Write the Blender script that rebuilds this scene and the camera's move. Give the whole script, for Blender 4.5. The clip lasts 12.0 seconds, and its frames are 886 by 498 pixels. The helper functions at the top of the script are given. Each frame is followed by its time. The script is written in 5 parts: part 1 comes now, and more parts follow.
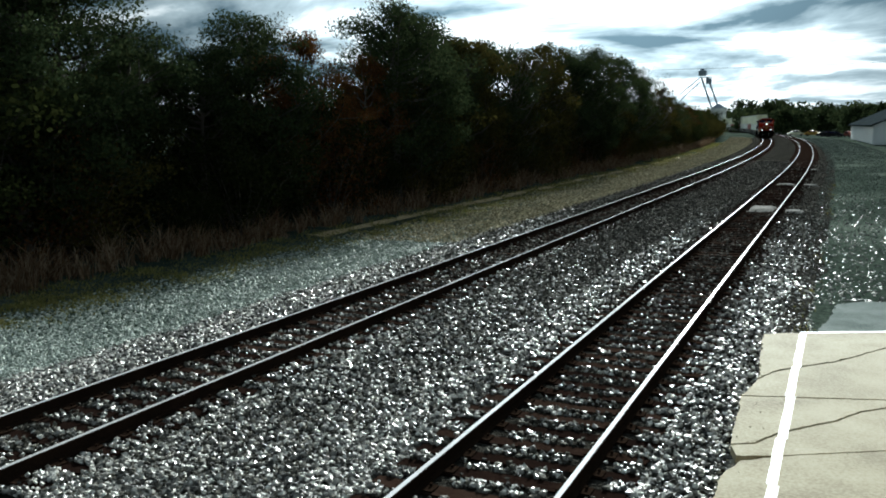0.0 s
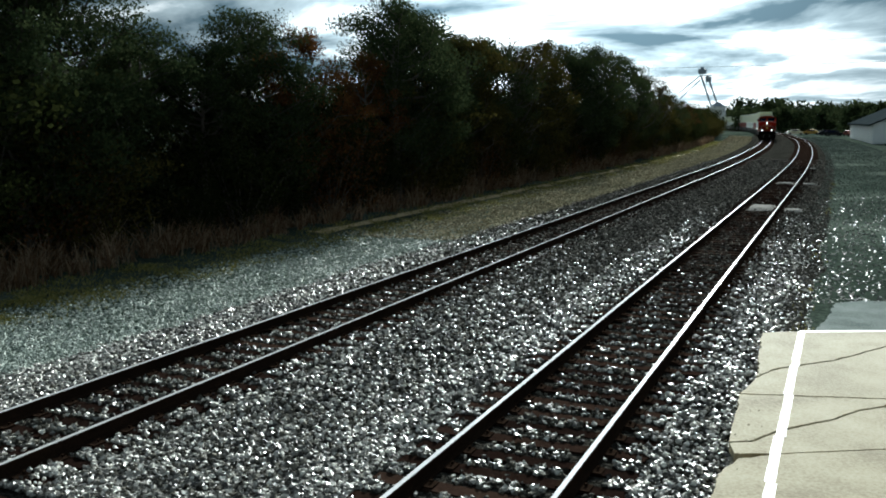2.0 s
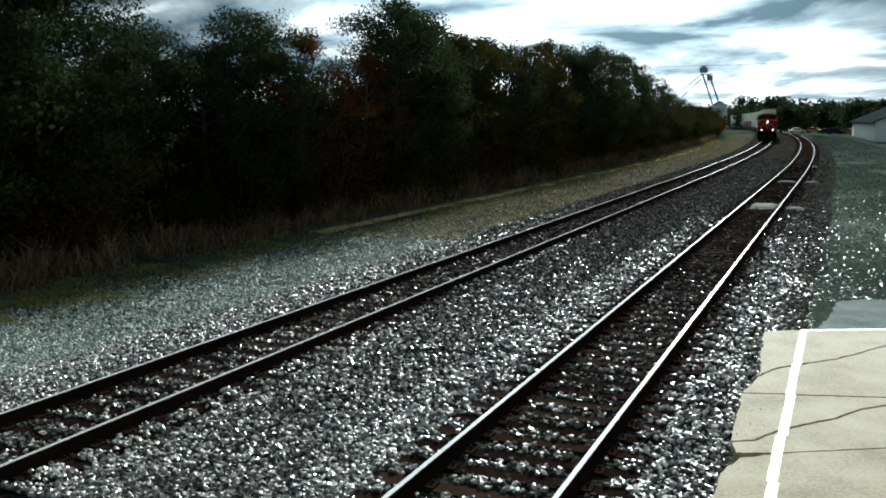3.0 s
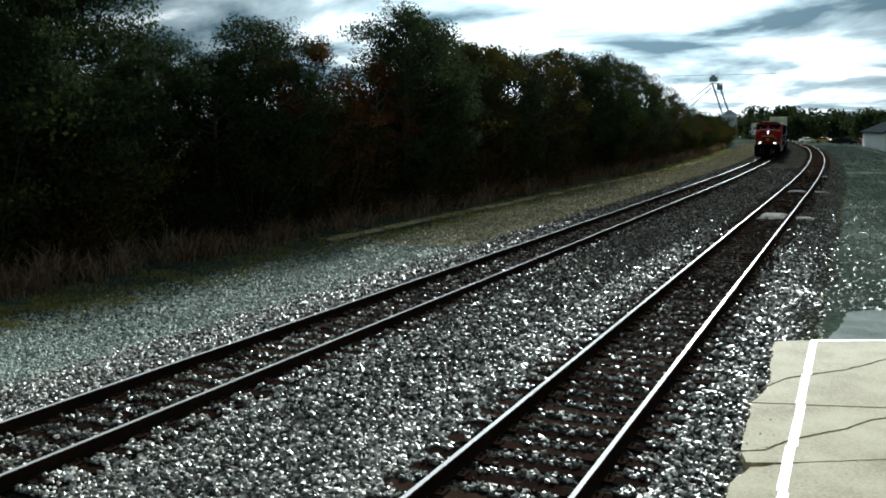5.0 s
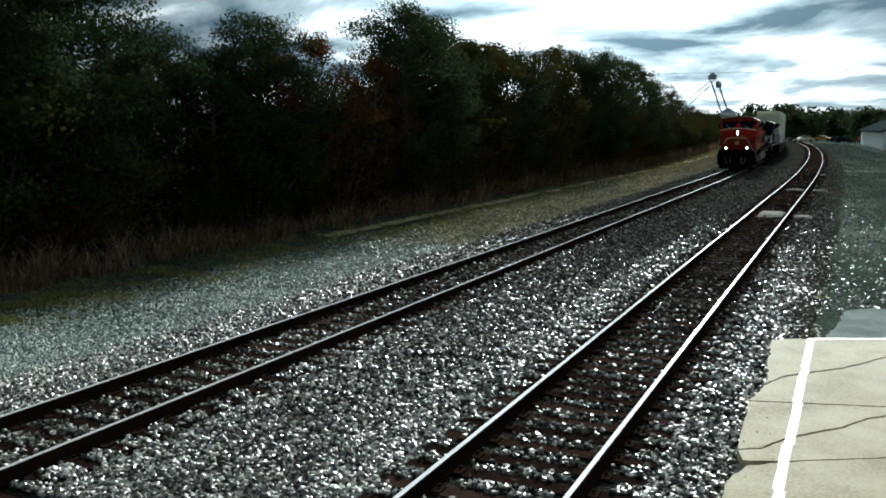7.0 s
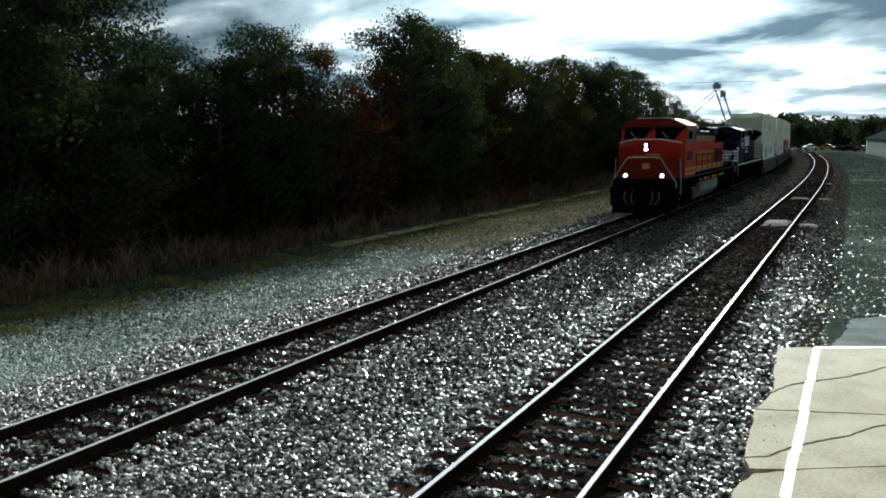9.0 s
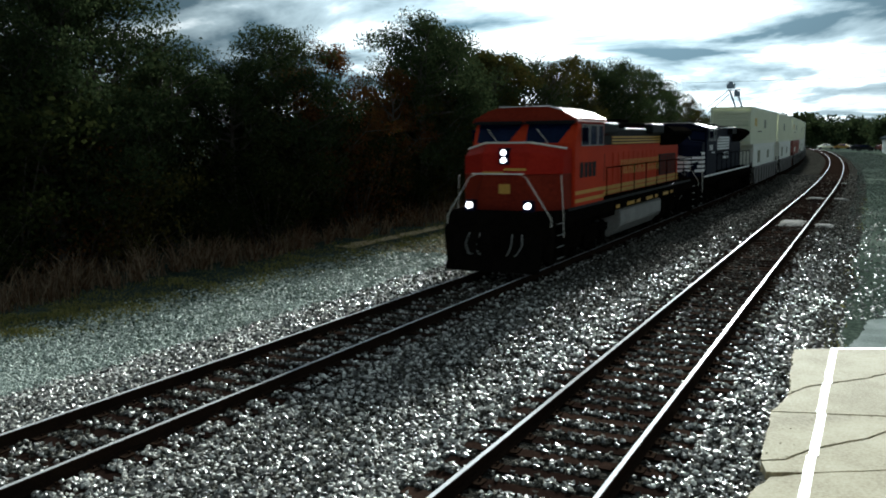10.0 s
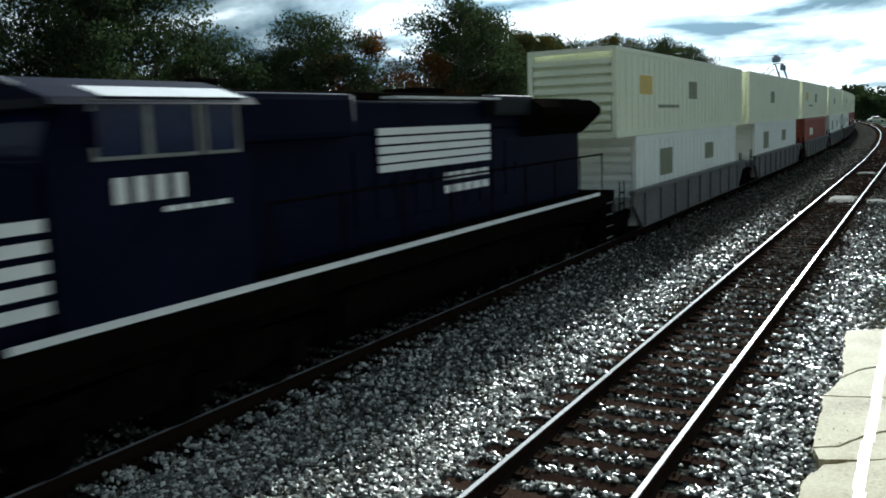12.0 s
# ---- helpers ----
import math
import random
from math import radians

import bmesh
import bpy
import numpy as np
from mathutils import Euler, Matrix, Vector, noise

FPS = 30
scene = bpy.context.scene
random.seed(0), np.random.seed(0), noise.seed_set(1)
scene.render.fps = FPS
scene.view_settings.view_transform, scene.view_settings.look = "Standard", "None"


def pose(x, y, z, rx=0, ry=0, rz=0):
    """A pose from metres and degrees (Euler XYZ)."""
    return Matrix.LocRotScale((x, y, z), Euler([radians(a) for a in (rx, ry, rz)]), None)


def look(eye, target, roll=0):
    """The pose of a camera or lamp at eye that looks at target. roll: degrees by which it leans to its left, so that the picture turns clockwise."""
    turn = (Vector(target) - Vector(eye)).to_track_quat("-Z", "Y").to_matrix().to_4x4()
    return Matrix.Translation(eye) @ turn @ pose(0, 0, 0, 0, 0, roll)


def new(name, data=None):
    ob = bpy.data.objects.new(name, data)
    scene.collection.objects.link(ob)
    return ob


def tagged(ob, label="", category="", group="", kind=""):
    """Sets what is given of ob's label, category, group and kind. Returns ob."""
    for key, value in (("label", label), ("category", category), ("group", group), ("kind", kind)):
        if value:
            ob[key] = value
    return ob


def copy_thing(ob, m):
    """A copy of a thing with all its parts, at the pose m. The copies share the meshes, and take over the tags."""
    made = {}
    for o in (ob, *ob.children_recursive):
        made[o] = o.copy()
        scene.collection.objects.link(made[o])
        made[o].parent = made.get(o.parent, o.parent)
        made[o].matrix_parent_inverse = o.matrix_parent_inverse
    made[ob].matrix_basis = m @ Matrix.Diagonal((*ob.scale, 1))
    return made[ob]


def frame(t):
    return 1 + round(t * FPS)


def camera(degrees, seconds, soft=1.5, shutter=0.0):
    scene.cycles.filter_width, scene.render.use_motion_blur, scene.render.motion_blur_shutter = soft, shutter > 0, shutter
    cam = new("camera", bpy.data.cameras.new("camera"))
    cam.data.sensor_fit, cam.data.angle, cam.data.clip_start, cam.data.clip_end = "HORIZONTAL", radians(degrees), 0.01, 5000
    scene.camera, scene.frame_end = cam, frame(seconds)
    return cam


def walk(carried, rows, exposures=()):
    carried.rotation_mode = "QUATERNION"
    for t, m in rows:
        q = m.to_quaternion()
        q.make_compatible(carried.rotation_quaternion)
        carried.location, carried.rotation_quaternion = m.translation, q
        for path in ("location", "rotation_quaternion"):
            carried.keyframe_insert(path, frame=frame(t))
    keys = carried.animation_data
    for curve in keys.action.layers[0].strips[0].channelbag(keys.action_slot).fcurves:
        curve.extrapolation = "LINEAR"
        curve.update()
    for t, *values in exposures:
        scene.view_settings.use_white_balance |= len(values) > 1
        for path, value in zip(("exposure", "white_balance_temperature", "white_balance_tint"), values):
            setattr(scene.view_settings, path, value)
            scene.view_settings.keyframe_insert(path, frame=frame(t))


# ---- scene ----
LENS = 53.66
cam = camera(LENS, 12.0, soft=1.9, shutter=0.3)
# seconds, eye x y z, heading to the left of the line, pitch, lean
ROWS = [
    (0.0, 3.113, 0.000, 3.536, 24.60, -7.96, 0.80),
    (0.5, 3.105, -0.011, 3.529, 24.45, -8.11, 0.51),
    (1.0, 3.101, 0.035, 3.540, 24.81, -8.37, 0.66),
    (1.5, 3.103, 0.015, 3.541, 24.80, -8.15, 0.60),
    (2.0, 3.111, -0.050, 3.548, 24.53, -8.14, 0.55),
    (2.5, 3.113, -0.015, 3.546, 24.67, -8.24, 0.71),
    (4.5, 3.130, -0.124, 3.566, 24.51, -7.70, 0.82),
    (5.0, 3.112, -0.104, 3.562, 25.20, -7.66, 0.47),
    (5.5, 3.122, -0.155, 3.572, 25.20, -7.47, 0.23),
    (6.0, 3.111, -0.120, 3.569, 25.32, -7.62, 0.08),
    (6.5, 3.110, -0.135, 3.562, 25.03, -7.59, 0.16),
    (7.0, 3.112, -0.089, 3.563, 25.08, -7.87, 0.23),
    (9.0, 3.119, -0.153, 3.563, 25.40, -7.23, 0.39),
    (9.5, 3.107, -0.078, 3.551, 25.84, -7.16, 0.43),
    (10.0, 3.098, -0.073, 3.552, 26.26, -7.16, 0.62),
    (10.5, 3.081, -0.016, 3.551, 26.74, -7.03, 0.89),
    (11.0, 3.057, 0.082, 3.529, 27.21, -7.54, 1.11),
    (11.5, 3.068, 0.109, 3.539, 28.37, -7.57, 1.58),
    (12.0, 3.064, 0.128, 3.561, 29.08, -8.17, 2.12),
]
walk(cam, [(t, Matrix.Translation((x, y, z)) @ Matrix.Rotation(radians(yaw), 4, "Z")
            @ Matrix.Rotation(radians(90 + pitch), 4, "X") @ Matrix.Rotation(radians(-lean), 4, "Z"))
           for t, x, y, z, yaw, pitch, lean in ROWS],
     exposures=[(0.0, 0.1, 5850, 0), (9.0, 0.05, 5850, 0), (10.0, 0.12, 5850, 0), (11.0, 0.22, 5800, 0), (12.0, 0.5, 5700, 0)])

# ---- light: a low sun ahead, behind broken cloud ----
SUN_AZ, SUN_EL = -6.5, 19.0          # degrees to the right of the line, degrees up
SUN_DIR = Vector((math.sin(radians(SUN_AZ)) * math.cos(radians(SUN_EL)),
                  math.cos(radians(SUN_AZ)) * math.cos(radians(SUN_EL)), math.sin(radians(SUN_EL))))
sun = new("sun", bpy.data.lights.new("sun", "SUN"))
sun.data.energy, sun.data.angle, sun.data.color = 8.0, radians(2.5), (1.0, 0.96, 0.89)
sun.matrix_world = look(SUN_DIR * 100, (0, 0, 0))


GLOW_DIR = Vector((math.sin(radians(-16)) * math.cos(radians(20)), math.cos(radians(-16)) * math.cos(radians(20)), math.sin(radians(20))))   # thinnest cloud


def make_world():
    w = bpy.data.worlds.new("sky")
    scene.world = w
    w.use_nodes = True
    nt = w.node_tree
    nt.nodes.clear()
    N, L = nt.nodes.new, nt.links.new

    def math_node(op, a, b=None, clamp=False):
        n = N("ShaderNodeMath")
        n.operation, n.use_clamp = op, clamp
        for i, v in enumerate((a, b)):
            if v is None:
                continue
            if isinstance(v, (int, float)):
                n.inputs[i].default_value = v
            else:
                L(v, n.inputs[i])
        return n.outputs[0]

    sky = N("ShaderNodeTexSky")
    sky.sky_type, sky.sun_disc = "NISHITA", False
    sky.sun_elevation, sky.sun_rotation = radians(SUN_EL), radians(SUN_AZ)
    sky.air_density, sky.dust_density = 1.0, 2.0
    tc = N("ShaderNodeTexCoord")
    sep = N("ShaderNodeSeparateXYZ")
    L(tc.outputs["Generated"], sep.inputs[0])
    # clouds lie on a flat layer overhead
    up = math_node("MAXIMUM", sep.outputs[2], 0.0)
    den = math_node("ADD", up, 0.17)
    u = math_node("DIVIDE", sep.outputs[0], den)
    v = math_node("DIVIDE", sep.outputs[1], den)
    comb = N("ShaderNodeCombineXYZ")
    L(u, comb.inputs[0]), L(v, comb.inputs[1])
    mp = N("ShaderNodeMapping")
    mp.inputs["Scale"].default_value = (1.0, 1.35, 1.0)
    mp.inputs["Location"].default_value = (2.9, 7.3, 0.0)
    L(comb.outputs[0], mp.inputs[0])
    n1 = N("ShaderNodeTexNoise")
    n1.inputs["Scale"].default_value, n1.inputs["Detail"].default_value = 1.15, 7.0
    n1.inputs["Roughness"].default_value, n1.inputs["Distortion"].default_value = 0.55, 0.35
    L(mp.outputs[0], n1.inputs["Vector"])
    cover = N("ShaderNodeValToRGB")
    cover.color_ramp.elements[0].position, cover.color_ramp.elements[1].position = 0.30, 0.46
    # overcast down to the horizon
    low = math_node("SUBTRACT", 1.0, math_node("MULTIPLY", up, 9.0), True)
    # forward scattering towards the sun, where the cloud is thinnest
    dot = N("ShaderNodeVectorMath")
    dot.operation = "DOT_PRODUCT"
    L(tc.outputs["Generated"], dot.inputs[0])
    dot.inputs[1].default_value = GLOW_DIR
    ahead = math_node("MAXIMUM", dot.outputs["Value"], 0.0)
    glow = math_node("ADD", math_node("MULTIPLY", math_node("POWER", ahead, 16.0), 3.2), 0.52)
    thin = math_node("MULTIPLY", math_node("POWER", ahead, 40.0), 0.19)
    # and paler towards the horizon
    thin = math_node("ADD", thin, math_node("MULTIPLY", math_node("SUBTRACT", 0.13, up, True), 1.1))
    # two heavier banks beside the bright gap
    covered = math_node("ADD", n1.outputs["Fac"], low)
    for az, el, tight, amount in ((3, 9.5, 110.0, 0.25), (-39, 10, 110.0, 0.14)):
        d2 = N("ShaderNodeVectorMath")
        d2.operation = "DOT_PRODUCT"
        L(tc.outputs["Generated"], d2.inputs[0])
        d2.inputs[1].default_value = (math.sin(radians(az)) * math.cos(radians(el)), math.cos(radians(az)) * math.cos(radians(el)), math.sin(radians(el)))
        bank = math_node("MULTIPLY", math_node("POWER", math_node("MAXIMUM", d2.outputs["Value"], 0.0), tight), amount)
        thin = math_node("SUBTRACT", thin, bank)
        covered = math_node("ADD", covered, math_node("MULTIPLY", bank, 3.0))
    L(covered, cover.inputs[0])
    # thick parts are grey, thin edges bright
    thick = N("ShaderNodeValToRGB")
    e = thick.color_ramp.elements
    e[0].position, e[0].color = 0.40, (1.0, 1.0, 1.0, 1)
    e[1].position, e[1].color = 0.58, (0.10, 0.145, 0.175, 1)
    e.new(0.47).color = (0.42, 0.48, 0.51, 1)
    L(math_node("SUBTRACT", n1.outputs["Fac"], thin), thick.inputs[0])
    lit = N("ShaderNodeVectorMath")
    lit.operation = "SCALE"
    L(thick.outputs[0], lit.inputs[0]), L(glow, lit.inputs["Scale"])
    blue = N("ShaderNodeVectorMath")
    blue.operation = "SCALE"
    blue.inputs["Scale"].default_value = 0.06
    L(sky.outputs[0], blue.inputs[0])
    mix = N("ShaderNodeMix")
    mix.data_type = "RGBA"
    L(cover.outputs[0], mix.inputs["Factor"])
    L(blue.outputs[0], mix.inputs["A"]), L(lit.outputs[0], mix.inputs["B"])
    bg = N("ShaderNodeBackground")
    bg.inputs["Strength"].default_value = 1.0
    L(mix.outputs["Result"], bg.inputs["Color"])
    out = N("ShaderNodeOutputWorld")
    L(bg.outputs[0], out.inputs[0])


make_world()


# ---- materials ----
def mat(name, cols, rough=0.7, metal=0.0, big=0.6, fine=30.0, bump=0.3, mixfine=0.5, island=0.0, obrand=0.0, emit=None, spec=0.5, depth=0.01, through_light=0.0):
    """A surface with two or three tones mixed by a broad and a fine noise, in metres, and a bump."""
    m = bpy.data.materials.new(name)
    m.use_nodes = True
    nt = m.node_tree
    N, L = nt.nodes.new, nt.links.new
    b = nt.nodes["Principled BSDF"]
    b.inputs["Roughness"].default_value, b.inputs["Metallic"].default_value = rough, metal
    b.inputs["Specular IOR Level"].default_value = spec
    tc = N("ShaderNodeTexCoord")
    a, f = N("ShaderNodeTexNoise"), N("ShaderNodeTexNoise")
    a.inputs["Scale"].default_value, a.inputs["Detail"].default_value = big, 4
    f.inputs["Scale"].default_value, f.inputs["Detail"].default_value = fine, 3
    L(tc.outputs["Object"], a.inputs["Vector"]), L(tc.outputs["Object"], f.inputs["Vector"])
    mx = N("ShaderNodeMix")
    mx.inputs["Factor"].default_value = mixfine
    L(a.outputs["Fac"], mx.inputs["A"]), L(f.outputs["Fac"], mx.inputs["B"])
    fac = mx.outputs["Result"]
    for amount, node, sock in ((island, "ShaderNodeNewGeometry", "Random Per Island"), (obrand, "ShaderNodeObjectInfo", "Random")):
        if amount:
            g = N(node)
            m2 = N("ShaderNodeMix")
            m2.inputs["Factor"].default_value = amount
            L(fac, m2.inputs["A"]), L(g.outputs[sock], m2.inputs["B"])
            fac = m2.outputs["Result"]
    r = N("ShaderNodeValToRGB")
    els = r.color_ramp.elements
    lo, hi = (0.08, 0.92) if island or obrand else (0.34, 0.66)
    els[0].position, els[1].position = lo, hi
    els[0].color, els[1].color = (*cols[0], 1), (*cols[-1], 1)
    for i, c in enumerate(cols[1:-1]):
        els.new(lo + (hi - lo) * (i + 1) / (len(cols) - 1)).color = (*c, 1)
    L(fac, r.inputs[0])
    L(r.outputs[0], b.inputs["Base Color"])
    if bump:
        bp = N("ShaderNodeBump")
        bp.inputs["Strength"].default_value, bp.inputs["Distance"].default_value = bump, depth
        L(f.outputs["Fac"], bp.inputs["Height"])
        L(bp.outputs[0], b.inputs["Normal"])
    if through_light:
        tl, ms = N("ShaderNodeBsdfTranslucent"), N("ShaderNodeMixShader")
        ms.inputs[0].default_value = through_light
        L(r.outputs[0], tl.inputs["Color"]), L(b.outputs[0], ms.inputs[1]), L(tl.outputs[0], ms.inputs[2])
        L(ms.outputs[0], nt.nodes["Material Output"].inputs["Surface"])
    if emit:
        b.inputs["Emission Color"].default_value = (*emit[0], 1)
        b.inputs["Emission Strength"].default_value = emit[1]
    return m


M_GROUND = mat("gravelly_ground", [(0.018, 0.026, 0.019), (0.05, 0.066, 0.052), (0.14, 0.165, 0.135)], 0.95, spec=0.0, big=0.16, fine=9, bump=0.9, depth=0.05, mixfine=0.4)
M_BALLAST = mat("ballast_base", [(0.008, 0.008, 0.007), (0.028, 0.027, 0.023), (0.085, 0.08, 0.07)], 0.95, spec=0.0, big=0.5, fine=22, bump=1.0, mixfine=0.75, depth=0.06)
M_STONE = mat("crushed_stone", [(0.02, 0.019, 0.017), (0.06, 0.057, 0.05), (0.15, 0.144, 0.128), (0.38, 0.367, 0.33), (0.68, 0.66, 0.60), (0.92, 0.90, 0.83)], 0.38, spec=0.45, big=1.0, fine=60, bump=0.3, island=0.75)
M_VERGE_STONE = mat("mossy_gravel", [(0.07, 0.09, 0.075), (0.22, 0.265, 0.225), (0.42, 0.475, 0.42), (0.74, 0.78, 0.72)], 0.6, spec=0.25, big=0.4, fine=60, bump=0.3, island=0.55)
M_TAN_STONE = mat("sandy_gravel", [(0.06, 0.052, 0.032), (0.20, 0.175, 0.11), (0.42, 0.375, 0.25), (0.78, 0.72, 0.54)], 0.8, spec=0.0, big=0.4, fine=60, bump=0.3, island=0.5)
M_DULL_STONE = mat("dusty_gravel", [(0.04, 0.05, 0.042), (0.11, 0.13, 0.11), (0.21, 0.24, 0.205), (0.42, 0.45, 0.40)], 0.8, spec=0.0, big=0.3, fine=60, bump=0.3, island=0.5)
M_DIRT_SHADE_STONE = mat("dirty_and_shade_toned_gravel", [(0.022, 0.021, 0.017), (0.07, 0.066, 0.054), (0.24, 0.23, 0.195)], 0.85, spec=0.04, big=1.0, fine=60, bump=0.3, island=0.75)
M_SAND = mat("pale_sandy_dirt", [(0.36, 0.28, 0.155), (0.56, 0.45, 0.28)], 0.95, big=1.5, fine=25, bump=0.5, spec=0.05)
M_STONE_OB = mat("crushed_stone_single", [(0.02, 0.019, 0.017), (0.06, 0.057, 0.05), (0.15, 0.144, 0.128), (0.38, 0.367, 0.33), (0.68, 0.66, 0.60), (0.92, 0.90, 0.83)], 0.38, spec=0.45, big=1.0, fine=60, bump=0.3, obrand=0.75)
M_TIE = mat("creosoted_timber", [(0.006, 0.0045, 0.004), (0.015, 0.009, 0.007), (0.06, 0.038, 0.028)], 0.85, big=2, fine=25, bump=0.8, obrand=0.35, spec=0.0)
M_RUST = mat("rusty_rail_side", [(0.012, 0.008, 0.006), (0.03, 0.019, 0.013)], 0.9, big=1.0, fine=40, bump=0.3, spec=0.0)
M_POLISH = mat("polished_rail_head", [(0.50, 0.50, 0.50), (0.66, 0.66, 0.67)], 0.15, 0.22, big=0.7, fine=50, bump=0, spec=0.0)
M_CONCRETE = mat("worn_concrete", [(0.22, 0.18, 0.105), (0.38, 0.33, 0.215), (0.47, 0.42, 0.295)], 0.85, big=1.1, fine=28, bump=0.3, mixfine=0.42, spec=0.2)
M_ASPHALT = mat("old_pale_asphalt", [(0.13, 0.155, 0.145), (0.24, 0.27, 0.255), (0.34, 0.37, 0.355)], 0.95, spec=0.0, big=1.6, fine=40, bump=0.6)
M_WHITE = mat("white_line_paint", [(0.74, 0.76, 0.78), (0.88, 0.89, 0.9)], 0.6, big=2, fine=50, bump=0.1)
M_PALE = mat("pale_dusty_stone", [(0.18, 0.175, 0.16), (0.40, 0.39, 0.365)], 0.95, spec=0.0, big=3, fine=40, bump=0.5)
M_BARK = mat("bark", [(0.03, 0.025, 0.02), (0.10, 0.085, 0.07)], 0.9, big=2, fine=20, bump=0.8)
M_LEAF = mat("dark_green_leaf", [(0.015, 0.026, 0.012), (0.036, 0.052, 0.023), (0.078, 0.09, 0.038)], 0.7, big=0.5, fine=6, bump=0, spec=0.0, island=0.5, through_light=0.22)
# darker copy of the green leaf: the shade under the trees, put into colour
M_LEAF_DARK = mat("bush_leaf_painted_shade", [(0.009, 0.013, 0.005), (0.022, 0.028, 0.009), (0.05, 0.055, 0.018)], 0.7, big=0.5, fine=6, bump=0, spec=0.0, island=0.5, through_light=0.22)
M_LEAF_OLIVE = mat("olive_autumn_leaf", [(0.02, 0.021, 0.007), (0.055, 0.05, 0.014), (0.12, 0.092, 0.026)], 0.6, big=0.5, fine=6, bump=0, spec=0.0, island=0.5, through_light=0.22)
M_LEAF_RUST = mat("rust_autumn_leaf", [(0.03, 0.019, 0.008), (0.095, 0.043, 0.015), (0.19, 0.085, 0.028)], 0.6, big=0.5, fine=6, bump=0, spec=0.0, island=0.5, through_light=0.22)
M_WEED = mat("dry_weed", [(0.06, 0.035, 0.02), (0.20, 0.125, 0.075), (0.42, 0.34, 0.23)], 0.8, big=0.6, fine=8, bump=0, spec=0.0, island=0.6, through_light=0.22)
M_GRASS = mat("short_grass", [(0.09, 0.105, 0.03), (0.22, 0.21, 0.065), (0.38, 0.32, 0.13)], 0.8, big=0.6, fine=8, bump=0, spec=0.0, island=0.6, through_light=0.22)
M_ORANGE = mat("orange_loco_paint", [(0.43, 0.037, 0.013), (0.56, 0.058, 0.018)], 0.5, big=0.9, fine=12, bump=0.03, spec=0.04)
M_RED = mat("red_loco_paint", [(0.27, 0.015, 0.010), (0.36, 0.024, 0.013)], 0.55, big=0.9, fine=12, bump=0.03, spec=0.03)
# also puts shade into the colour of the lower nose and cab roof
M_MAROON = mat("maroon_paint_and_painted_shade", [(0.13, 0.016, 0.009), (0.22, 0.028, 0.013)], 0.5, big=0.9, fine=12, bump=0.03, spec=0.03)
M_YELLOW = mat("yellow_stripe_paint", [(0.42, 0.23, 0.03), (0.58, 0.34, 0.05)], 0.5, big=2, fine=20, bump=0.02)
M_DKGREEN = mat("dark_roof_paint", [(0.004, 0.005, 0.006), (0.012, 0.014, 0.016)], 0.6, big=1.2, fine=14, bump=0.05, spec=0.12)
M_BLACK = mat("black_loco_paint", [(0.002, 0.003, 0.011), (0.005, 0.0065, 0.022)], 0.5, big=1.0, fine=14, bump=0.03, spec=0.03)
M_GRIME = mat("grimy_running_gear", [(0.0025, 0.0022, 0.002), (0.009, 0.0075, 0.006)], 0.9, big=3, fine=20, bump=0.4, spec=0.0)
M_TANK = mat("grey_tank_paint", [(0.16, 0.16, 0.15), (0.28, 0.28, 0.265)], 0.6, big=1.5, fine=14, bump=0.1)
# pale trim, also the colour of painted sun highlights on roof edges
M_PALE_EDGE = mat("pale_trim_and_sun_highlight", [(0.5, 0.5, 0.5), (0.72, 0.72, 0.72)], 0.4, big=2, fine=20, bump=0.03)
M_RAILING = mat("pale_handrail_paint", [(0.6, 0.58, 0.5), (0.75, 0.73, 0.66)], 0.5, big=2, fine=20, bump=0)
M_LOCOWHITE = mat("white_stripe_paint", [(0.82, 0.83, 0.82), (0.92, 0.93, 0.92)], 0.5, big=2, fine=20, bump=0.02)
M_GLASS = mat("tinted_cab_glass", [(0.005, 0.009, 0.032), (0.009, 0.018, 0.065)], 0.15, big=2, fine=10, bump=0, spec=0.2)
M_LAMP = mat("lit_headlamp", [(0.9, 0.9, 0.9), (1, 1, 1)], 0.2, big=2, fine=20, bump=0, emit=((1.0, 0.96, 0.92), 5.0))
M_LAMP_OFF = mat("unlit_headlamp", [(0.12, 0.12, 0.12), (0.2, 0.2, 0.2)], 0.2, big=2, fine=20, bump=0)
M_CREAM = mat("cream_container_paint", [(0.78, 0.80, 0.58), (0.88, 0.90, 0.70)], 0.5, big=0.7, fine=9, bump=0.03)
M_WHITEBOX = mat("white_container_paint", [(0.82, 0.84, 0.76), (0.91, 0.92, 0.86)], 0.5, big=0.7, fine=9, bump=0.03)
M_REDBOX = mat("rust_red_container_paint", [(0.24, 0.05, 0.03), (0.34, 0.08, 0.05)], 0.55, big=0.7, fine=9, bump=0.03)
M_LOGO = mat("yellow_logo_paint", [(0.60, 0.42, 0.06), (0.72, 0.52, 0.10)], 0.5, big=2, fine=20, bump=0)
M_DKLABEL = mat("olive_panel_paint", [(0.16, 0.17, 0.10), (0.24, 0.25, 0.15)], 0.6, big=2, fine=20, bump=0)
M_WELL = mat("grey_well_car_paint", [(0.06, 0.058, 0.054), (0.15, 0.142, 0.132)], 0.7, big=0.8, fine=10, bump=0.1)
M_GALV = mat("galvanised_steel", [(0.22, 0.27, 0.33), (0.34, 0.40, 0.47)], 0.55, 0.3, big=0.3, fine=4, bump=0.05)
M_SHED = mat("white_metal_siding", [(0.80, 0.84, 0.84), (0.90, 0.92, 0.92)], 0.6, big=0.5, fine=8, bump=0.05)
